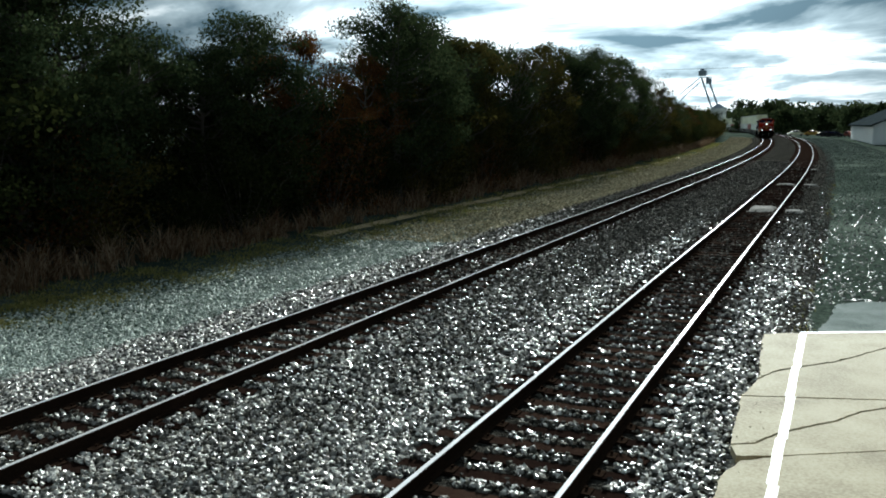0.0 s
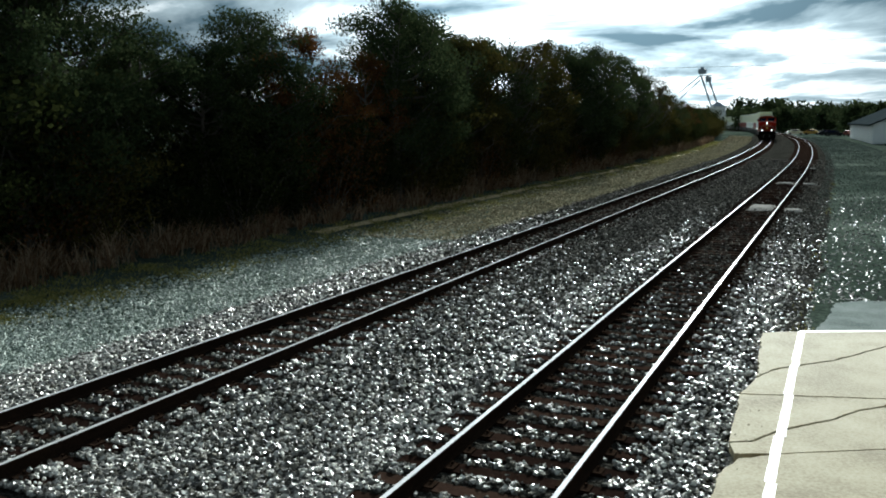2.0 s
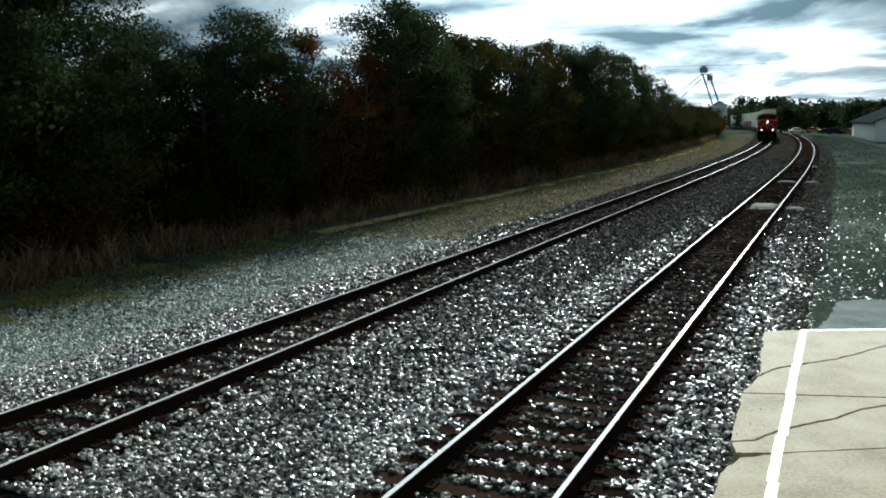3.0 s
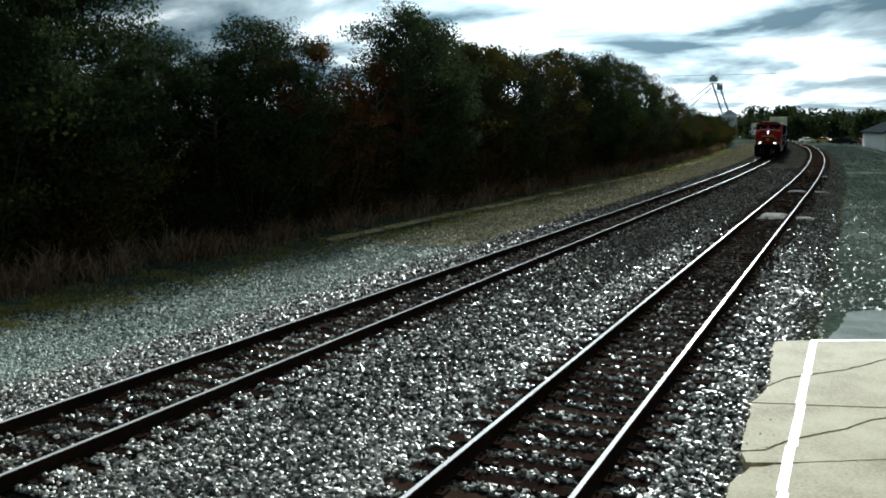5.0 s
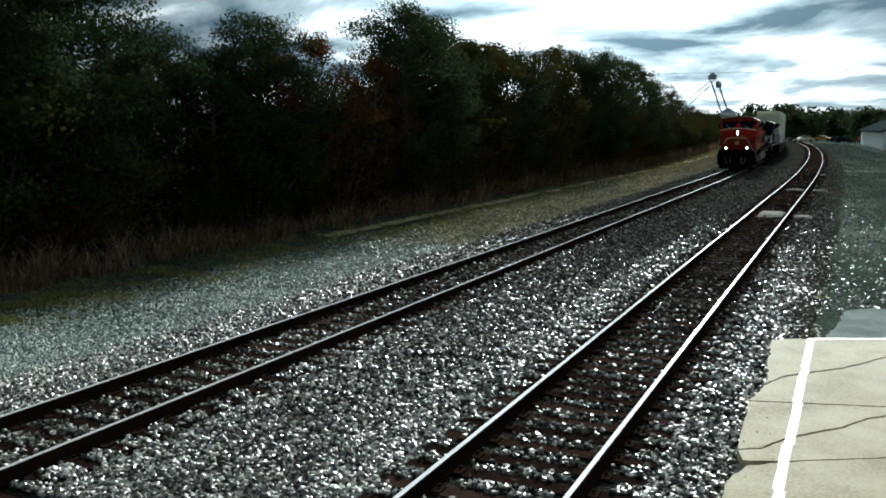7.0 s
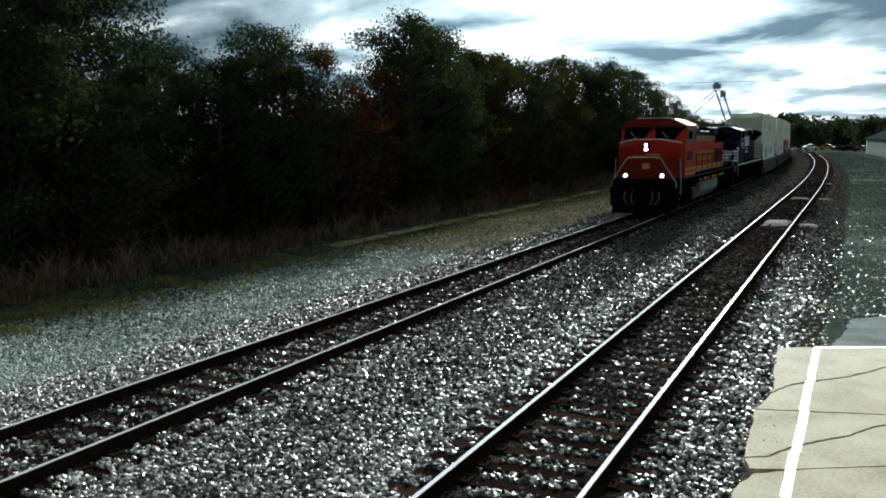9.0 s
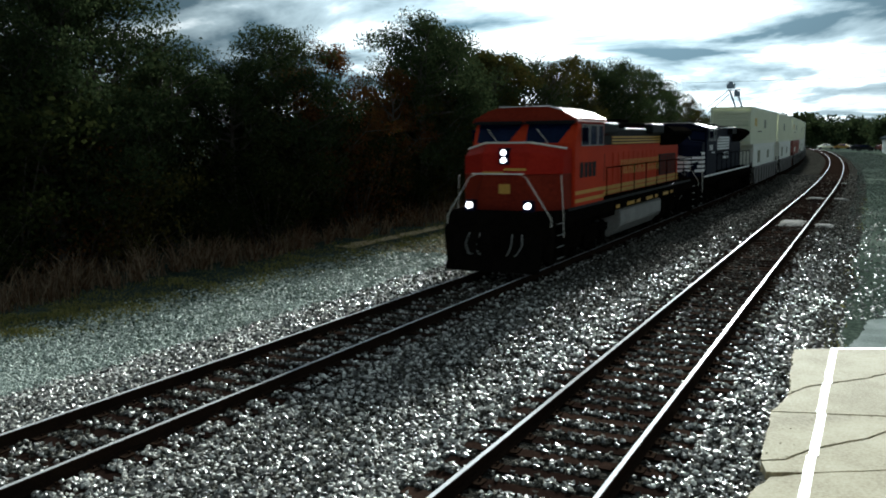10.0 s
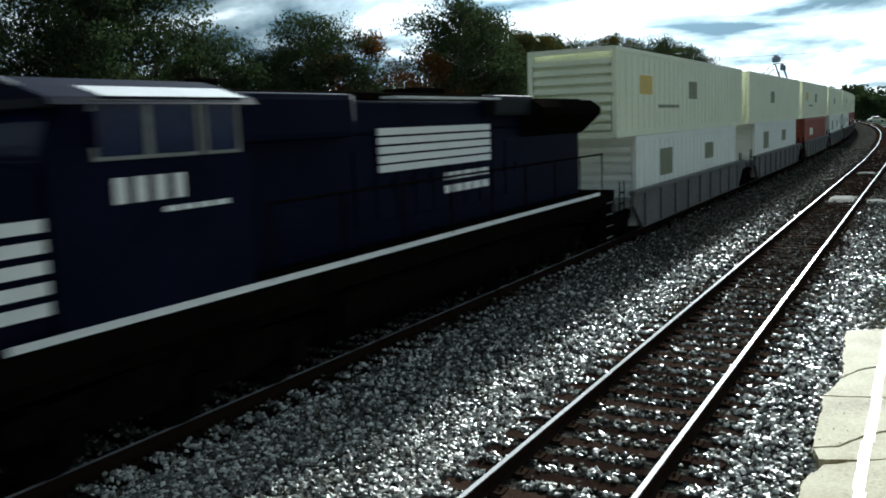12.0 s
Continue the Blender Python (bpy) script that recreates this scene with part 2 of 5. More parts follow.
M_SHEDROOF = mat("grey_metal_roof", [(0.022, 0.03, 0.033), (0.05, 0.06, 0.065)], 1.0, 0.0, big=0.5, fine=8, bump=0.05, spec=0.0)
M_DKCAR = mat("dark_car_paint", [(0.012, 0.013, 0.015), (0.03, 0.032, 0.035)], 0.6, big=1, fine=10, bump=0.0, spec=0.0)
M_TYRE = mat("black_rubber", [(0.01, 0.01, 0.01), (0.025, 0.025, 0.025)], 0.8, big=3, fine=30, bump=0.1)


# ---- building helpers ----
def part(name, bm, material, parent=None, label=""):
    me = bpy.data.meshes.new(name)
    bm.normal_update()
    bm.to_mesh(me)
    bm.free()
    for m_ in (material if isinstance(material, (list, tuple)) else [material]):
        me.materials.append(m_)
    ob = new(name, me)
    if parent is not None:
        ob.parent = parent
    if label:
        ob["label"] = label
    return ob


def box(bm, x0, x1, y0, y1, z0, z1, bevel=0.0, top=None):
    """A box; top = (dx, dy0, dy1) draws its upper corners in."""
    tx, ta, tb = top or (0, 0, 0)
    vs = [bm.verts.new(p) for p in ((x0, y0, z0), (x1, y0, z0), (x1, y1, z0), (x0, y1, z0),
                                    (x0 + tx, y0 + ta, z1), (x1 - tx, y0 + ta, z1), (x1 - tx, y1 - tb, z1), (x0 + tx, y1 - tb, z1))]
    fs = [bm.faces.new([vs[i] for i in q]) for q in ((3, 2, 1, 0), (4, 5, 6, 7), (0, 1, 5, 4), (1, 2, 6, 5), (2, 3, 7, 6), (3, 0, 4, 7))]
    if bevel:
        es = list({e for f in fs for e in f.edges})
        bmesh.ops.bevel(bm, geom=es, offset=bevel, segments=2, affect="EDGES", profile=0.6)
    return bm


def boxes(*args, bevel=0.0):
    bm = bmesh.new()
    for a in args:
        box(bm, *a, bevel=bevel)
    return bm


def tube(bm, pts, r, sides=6):
    """A round bar along a polyline."""
    pts = [Vector(p) for p in pts]
    rings = []
    for i, p in enumerate(pts):
        d = (pts[min(i + 1, len(pts) - 1)] - pts[max(i - 1, 0)]).normalized()
        a = d.orthogonal().normalized()
        b = d.cross(a)
        rr = r[i] if isinstance(r, (list, tuple)) else r
        rings.append([bm.verts.new(p + (a * math.cos(k * math.tau / sides) + b * math.sin(k * math.tau / sides)) * rr) for k in range(sides)])
    for q, s in zip(rings, rings[1:]):
        best = min(range(sides), key=lambda k: (s[k].co - q[0].co).length)
        s[:] = s[best:] + s[:best]
        if (s[1].co - q[1].co).length > (s[-1].co - q[1].co).length:
            s[:] = [s[0]] + s[:0:-1]
        for k in range(sides):
            bm.faces.new((q[k], q[(k + 1) % sides], s[(k + 1) % sides], s[k]))
    bm.faces.new(rings[0][::-1]), bm.faces.new(rings[-1])
    return bm


def tubes(*paths, r=0.02, sides=6):
    bm = bmesh.new()
    for p in paths:
        tube(bm, p, r, sides)
    return bm


def prism(bm, outline, y0, y1):
    """An outline in x and z, drawn out from y0 to y1."""
    a = [bm.verts.new((x, y0, z)) for x, z in outline]
    b = [bm.verts.new((x, y1, z)) for x, z in outline]
    n = len(outline)
    bm.faces.new(a[::-1]), bm.faces.new(b)
    for i in range(n):
        bm.faces.new((a[i], a[(i + 1) % n], b[(i + 1) % n], b[i]))
    bmesh.ops.recalc_face_normals(bm, faces=bm.faces[:])
    return bm


def side_prism(bm, outline, x0, x1):
    """An outline in y and z, drawn out from x0 to x1."""
    a = [bm.verts.new((x0, y, z)) for y, z in outline]
    b = [bm.verts.new((x1, y, z)) for y, z in outline]
    n = len(outline)
    bm.faces.new(a[::-1]), bm.faces.new(b)
    for i in range(n):
        bm.faces.new((a[i], a[(i + 1) % n], b[(i + 1) % n], b[i]))
    bmesh.ops.recalc_face_normals(bm, faces=bm.faces[:])
    return bm


def disc(bm, centre, axis, r, h, sides=20, r2=None):
    """A short cylinder from centre along axis."""
    ax = Vector(axis).normalized()
    c = Vector(centre)
    return tube(bm, [c, c + ax * h], [r, r if r2 is None else r2], sides)


def thing(name, label, category, group="", kind="", m=None):
    ob = new(name)
    ob.empty_display_size = 0.3
    if m is not None:
        ob.matrix_basis = m
    return tagged(ob, label, category, group, kind)


# ---- plan of the line: straight, then a long curve to the left ----
BEND, RADIUS, SPACING = 55.0, 1613.0, 5.66


def line_at(s, u=0.0):
    """The place s metres along the near line, u to the right of its middle."""
    if s <= BEND:
        return u, s
    phi, r = (s - BEND) / (RADIUS + SPACING), RADIUS + SPACING + u
    return r * math.cos(phi) - RADIUS - SPACING, BEND + r * math.sin(phi)


def line_angle(s):
    return max(0.0, s - BEND) / (RADIUS + SPACING)


# ---- ground ----
def ground_height(x, y):
    z = -0.42
    if x < -14.0:
        z += min(0.5, (-14.0 - x) * 0.05)
    return z + 0.05 * noise.noise(Vector((x * 0.25, y * 0.25, 0.0))) + 0.02 * noise.noise(Vector((x * 1.3, y * 1.3, 4.0)))


def axis(lo, mid0, mid1, hi, step, far):
    a = [mid0 + k * step for k in range(int((mid1 - mid0) / step) + 1)]
    out, d = [], step
    v = a[0]
    while v > lo:
        d *= far
        v -= d
        out.append(v)
    res, d, v = out[::-1] + a, step, a[-1]
    while v < hi:
        d *= far
        v += d
        res.append(v)
    return res


def make_ground():
    xs, ys = axis(-2500, -16, 8, 2500, 0.4, 1.25), axis(-1500, 4, 60, 3500, 0.5, 1.2)
    verts = [(x, y, ground_height(x, y) if abs(x) < 60 and -20 < y < 300 else -0.42) for y in ys for x in xs]
    n = len(xs)
    faces = [(j * n + i, j * n + i + 1, (j + 1) * n + i + 1, (j + 1) * n + i) for j in range(len(ys) - 1) for i in range(n - 1)]
    me = bpy.data.meshes.new("ground")
    me.from_pydata(verts, [], faces)
    me.materials.append(M_GROUND)
    for p in me.polygons:
        p.use_smooth = True
    tagged(new("ground", me), "gravelly grey-green earth beside the railway", "ground", kind="structure")


BED = [(-9.3, -0.50), (-8.2, -0.30), (-7.3, -0.20), (-4.0, -0.20), (-2.9, -0.24), (-1.7, -0.20), (1.5, -0.20), (2.0, -0.26), (3.0, -0.50)]


def bed_height(u, s):
    for (a, za), (b, zb) in zip(BED, BED[1:]):
        if a <= u <= b:
            z = za + (zb - za) * (u - a) / (b - a)
            return z + 0.025 * noise.noise(Vector((u * 2.2, s * 2.2, 1.0))) + 0.02 * noise.noise(Vector((u * 0.7, s * 0.7, 9.0)))
    return -0.5


def make_ballast():
    us = [-9.3 + 12.3 * k / 60 for k in range(61)]
    ss = axis(-30, 5, 40, 420, 0.2, 1.06)
    verts = []
    for s in ss:
        for u in us:
            x, y = line_at(s, u)
            verts.append((x, y, bed_height(u, s)))
    n = len(us)
    faces = [(j * n + i, j * n + i + 1, (j + 1) * n + i + 1, (j + 1) * n + i) for j in range(len(ss) - 1) for i in range(n - 1)]
    me = bpy.data.meshes.new("ballast_bed")
    me.from_pydata(verts, [], faces)
    me.materials.append(M_BALLAST)
    return tagged(new("ballast_bed", me), "grey crushed-stone ballast bed under two tracks", "ballast", kind="structure")


make_ground()
BALLAST = make_ballast()


# ---- loose stones ----
BASE_ROCK = np.array([(1, 0, 0), (-1, 0, 0), (0, 1, 0), (0, -1, 0), (0, 0, 1), (0, 0, -1)], float)
ROCK_FACES = np.array([(0, 2, 4), (2, 1, 4), (1, 3, 4), (3, 0, 4), (2, 0, 5), (1, 2, 5), (3, 1, 5), (0, 3, 5)])


def stones_mesh(name, places, sizes, rng, material):
    n = len(places)
    v = BASE_ROCK[None] * rng.uniform(0.75, 1.15, (n, 6, 1)) + rng.uniform(-0.3, 0.3, (n, 6, 3))
    q = rng.normal(size=(n, 4))
    q /= np.linalg.norm(q, axis=1, keepdims=True)
    w, x, y, z = q.T
    rot = np.stack([1 - 2 * (y * y + z * z), 2 * (x * y - z * w), 2 * (x * z + y * w), 2 * (x * y + z * w), 1 - 2 * (x * x + z * z), 2 * (y * z - x * w),
                    2 * (x * z - y * w), 2 * (y * z + x * w), 1 - 2 * (x * x + y * y)], 1).reshape(n, 3, 3)
    v = np.einsum("nij,nkj->nki", rot, v) * sizes[:, None, None] * np.array([1, 1, 0.8]) + places[:, None, :]
    f = (ROCK_FACES[None] + 6 * np.arange(n)[:, None, None]).reshape(-1, 3)
    me = bpy.data.meshes.new(name)
    me.from_pydata(v.reshape(-1, 3).tolist(), [], f.tolist())
    me.polygons.foreach_set("use_smooth", rng.random(len(f)) < 0.15)
    me.materials.append(material)
    return me


# ---- platform: cracked concrete slabs with a painted safety line ----
def slab(name, outline, z0, z1, material, parent, ragged=0.0, label=""):
    """A flat slab from a plan outline; ragged breaks its edges."""
    pts = []
    for (xa, ya), (xb, yb) in zip(outline, outline[1:] + outline[:1]):
        n = max(1, int(math.hypot(xb - xa, yb - ya) / 0.07)) if ragged else 1
        for k in range(n):
            f = k / n
            x, y = xa + (xb - xa) * f, ya + (yb - ya) * f
            q = Vector((x * 7.3, y * 7.3, 2.0))
            pts.append((x + ragged * (0.55 * noise.noise(q) + 0.5 * noise.noise(q * 0.3)), y + ragged * 0.3 * noise.noise(q + Vector((7, 3, 1)))))
    bm = bmesh.new()
    top = bm.faces.new([bm.verts.new((x, y, z1)) for x, y in pts])
    if top.normal.z < 0:
        top.normal_flip()
    bm.normal_update()
    if top.normal.z < 0:
        top.normal_flip()
    ret = bmesh.ops.extrude_face_region(bm, geom=[top])
    for v in ret["geom"]:
        if isinstance(v, bmesh.types.BMVert):
            v.co.z = z0
    bmesh.ops.recalc_face_normals(bm, faces=bm.faces[:])
    return part(name, bm, material, parent, label)


def make_platform():
    P = thing("platform", "cracked beige concrete platform with a white safety line", "platform", kind="structure")
    zt, zb = -0.13, -0.7
    g = 0.016
    # slabs between the cracks, from the far end towards the eye
    D = [(2.12, 13.04), (2.27, 13.47), (2.6, 13.87), (3.14, 14.43), (3.87, 15.65), (4.6, 17.15)]
    C = [(1.98, 12.10), (2.54, 12.25), (2.85, 12.33), (3.3, 12.47), (3.76, 12.60), (3.92, 12.65), (9.0, 14.1)]
    A = [(2.06, 10.16), (2.32, 10.30), (2.53, 10.72), (2.8, 11.06), (3.17, 11.48), (3.43, 11.93), (3.75, 12.26), (3.90, 12.58)]
    B = [(2.16, 9.80), (2.55, 9.95), (3.12, 10.27), (3.69, 10.6), (9.0, 13.7)]

    def shift(pts, dx, dy):
        return [(x + dx, y + dy) for x, y in pts]

    slab("concrete_slab", [(1.96, 15.9), (2.07, 14.0)] + shift(D, 0, g) + [(3.92, 16.86), (2.63, 16.27)], zb, zt, M_CONCRETE, P, 0.07)
    slab("concrete_slab", shift(C, 0, 0.05) + [(9.0, 19.2)] + shift(D[::-1], g, -g), zb, zt - 0.006, M_CONCRETE, P, 0.05)
    slab("concrete_slab", shift(A, 0, g) + shift(C[4::-1], 0, -g) + [(2.0, 11.9)], zb, zt, M_CONCRETE, P, 0.05)
    slab("concrete_slab", shift(B, 0, 0.03) + shift(C[:4:-1], 0, -g) + shift(A[::-1], g, -g), zb, zt - 0.004, M_CONCRETE, P, 0.04)
    slab("concrete_slab", [(2.22, 9.66), (2.09, 9.29), (2.08, 8.57), (2.12, 7.6), (2.0, 6.4), (2.6, 6.2), (9.0, 6.8)] + shift(B[:0:-1], 0, -0.02), zb, zt, M_CONCRETE, P, 0.06)
    slab("concrete_slab", [(2.0, 6.36), (2.05, -8.0), (9.0, -8.0), (9.0, 6.76), (2.6, 6.16)], zb, zt - 0.003, M_CONCRETE, P, 0.03)
    # painted line in short worn lengths, and the line across the end
    y = 16.25
    for dy, dx in ((2.1, 0.0), (0.3, 0.012), (1.55, -0.008), (1.75, 0.01), (1.45, -0.01), (1.9, 0.012), (2.6, 0.0), (4.0, 0.01), (5.0, 0.0)):
        slab("painted_line", [(2.54 + dx, y), (2.648 + dx, y), (2.648 + dx, y - dy + 0.02), (2.54 + dx, y - dy + 0.02)], zt - 0.02, zt + 0.004, M_WHITE, P, 0.012, "worn white painted line")
        y -= dy
    slab("painted_line", [(2.56, 16.27), (3.3, 16.59), (3.92, 16.87), (9.0, 19.2), (9.0, 19.08), (3.92, 16.77), (3.3, 16.49), (2.60, 16.17)], zt - 0.02, zt + 0.005, M_WHITE, P, 0.012, "white painted edge line")
    slab("asphalt_pad", [(2.75, 16.7), (3.14, 20.17), (3.64, 20.63), (4.06, 20.72), (9.5, 23.0), (9.5, 19.6), (3.9, 17.1)], -0.6, -0.33, M_ASPHALT, P, 0.10, "pale worn asphalt patch")

    rng = np.random.default_rng(77)
    chips = []
    for line in (B, C, D, A):
        for (xa, ya), (xb, yb) in zip(line, line[1:]):
            if xa > 4.2:
                continue
            for _ in range(9):
                f = rng.random()
                chips.append((xa + (xb - xa) * f + rng.normal() * 0.02, ya + (yb - ya) * f + rng.normal() * 0.03, zt + 0.004))
    for _ in range(22):
        chips.append((2.08 + abs(rng.normal()) * 0.14, rng.uniform(8.0, 15.5), zt + 0.004))
    ob = new("concrete_chips", stones_mesh("concrete_chips", np.array(chips), rng.uniform(0.004, 0.013, len(chips)), rng, M_CONCRETE))
    tagged(ob, "crumbled concrete chips along the cracks", "rubble", kind="stuff")


make_platform()


# ---- tracks ----
RAIL_PROFILE = [(-0.07, -0.172), (0.07, -0.172), (0.07, -0.160), (0.012, -0.145), (0.009, -0.045), (0.037, -0.035), (0.037, -0.008), (0.028, 0.0),
                (-0.028, 0.0), (-0.037, -0.008), (-0.037, -0.035), (-0.009, -0.045), (-0.012, -0.145), (-0.07, -0.160)]


def rail_mesh(u):
    ss = [-30, -10] + [k * 5.0 for k in range(11)] + [55 + k * 4.0 for k in range(95)]
    bm, rings = bmesh.new(), []
    for s in ss:
        ring = []
        for px, pz in RAIL_PROFILE:
            x, y = line_at(s, u + px)
            ring.append(bm.verts.new((x, y, pz)))
        rings.append(ring)
    n = len(RAIL_PROFILE)
    for a, b in zip(rings, rings[1:]):
        for i in range(n):
            f = bm.faces.new((a[i], a[(i + 1) % n], b[(i + 1) % n], b[i]))
            f.material_index = 1 if i == 7 else 0
    bmesh.ops.recalc_face_normals(bm, faces=bm.faces[:])
    return bm


def tie_bm(seed):
    r = random.Random(seed)
    bm = bmesh.new()
    box(bm, -1.3, 1.3, -0.115, 0.115, -0.36, -0.172)
    for v in bm.verts:
        v.co += Vector((r.uniform(-0.03, 0.03), r.uniform(-0.012, 0.012), r.uniform(-0.008, 0.002)))
    return bm


TIE_STEP = 0.52


def make_track(u0, label, first):
    T = thing("railway_track", label, "railway track", "parallel tracks", kind="structure")
    for sx in (-1, 1):
        part("rail", rail_mesh(u0 + sx * 0.7525), [M_RUST, M_POLISH], T, "steel rail with a shiny worn head")
    r = random.Random(int(u0 * 100))
    meshes = []
    for k in range(5):
        me = bpy.data.meshes.new("tie")
        b = tie_bm(k + int(u0))
        b.normal_update(), b.to_mesh(me), b.free()
        me.materials.append(M_TIE)
        meshes.append(me)
    plate = bpy.data.meshes.new("tie_plate")
    b = boxes((-0.18, 0.18, -0.09, 0.09, -0.175, -0.158), (-0.13, -0.10, -0.06, -0.03, -0.16, -0.13), (0.10, 0.13, 0.03, 0.06, -0.16, -0.13))
    b.to_mesh(plate), b.free()
    plate.materials.append(M_RUST)
    rest = bmesh.new()
    for k in range(first, 560):
        s = k * TIE_STEP + r.uniform(-0.03, 0.03)
        x, y = line_at(s, u0 + r.uniform(-0.05, 0.05))
        turn = math.degrees(line_angle(s)) + r.uniform(-0.8, 0.8)
        if k < first + 140:
            ob = new("tie", meshes[r.randrange(5)])
            ob.matrix_basis = pose(x, y, r.uniform(-0.006, 0.0), 0, 0, turn)
            ob.parent = T
            if k < first + 50:
                for sx in (-1, 1):
                    p = new("tie_plate", plate)
                    px, py = line_at(s, u0 + sx * 0.7525)
                    p.matrix_basis = pose(px, py, 0, 0, 0, turn)
                    p.parent = T
        else:
            m = pose(x, y, 0, 0, 0, turn)
            vs = [rest.verts.new(m @ Vector(c)) for c in ((-1.3, -0.115, -0.172), (1.3, -0.115, -0.172), (1.3, 0.115, -0.172), (-1.3, 0.115, -0.172),
                                                          (-1.3, -0.115, -0.3), (1.3, -0.115, -0.3), (1.3, 0.115, -0.3), (-1.3, 0.115, -0.3))]
            for q in ((0, 1, 2, 3), (0, 4, 5, 1), (1, 5, 6, 2), (2, 6, 7, 3), (3, 7, 4, 0)):
                rest.faces.new([vs[i] for i in q])
    part("distant_ties", rest, M_TIE, T)["kind"] = "stuff"
    return T


NEAR_TRACK = make_track(0.0, "railway track with shiny rails on dark timber ties", 10)
FAR_TRACK = make_track(-SPACING, "second railway track, curving away behind the first", 8)


def make_crossing():
    """Pale dust and boards laid across the near track where people drive over."""
    for (s0, s1, u0, u1, z) in ((38.6, 41.6, -0.62, 0.62, -0.12), (38.7, 40.0, 0.86, 1.75, -0.14), (55.4, 56.6, -0.62, 0.62, -0.12), (55.6, 56.5, 0.86, 1.8, -0.14), (73, 74.2, 0.9, 1.3, -0.1)):
        bm = bmesh.new()
        n = 9
        grid = []
        for j in range(n + 1):
            row = []
            for i in range(n + 1):
                u, s = u0 + (u1 - u0) * i / n, s0 + (s1 - s0) * j / n
                e = min(i, n - i, j, n - j) / (n / 2)
                u += 0.12 * noise.noise(Vector((u * 2, s * 2, 3))) * (e < 0.5)
                x, y = line_at(s, u)
                row.append(bm.verts.new((x, y, z - 0.12 + 0.12 * min(1, e * 2.5) + 0.012 * noise.noise(Vector((u * 6, s * 6, 0))))))
            grid.append(row)
        for a, b in zip(grid, grid[1:]):
            for i in range(n):
                bm.faces.new((a[i], a[i + 1], b[i + 1], b[i]))
        tagged(part("stone_spill", bm, M_PALE), "pale crushed stone spilled across the track", "stone heap", "spilled stone patches")


make_crossing()


# ---- stones over the bed ----
def on_tie(s, u):
    for c in (0.0, -SPACING):
        if abs(u - c) < 1.3 and abs((s / TIE_STEP + 0.5) % 1 - 0.5) * TIE_STEP < 0.13:
            return True
    return False


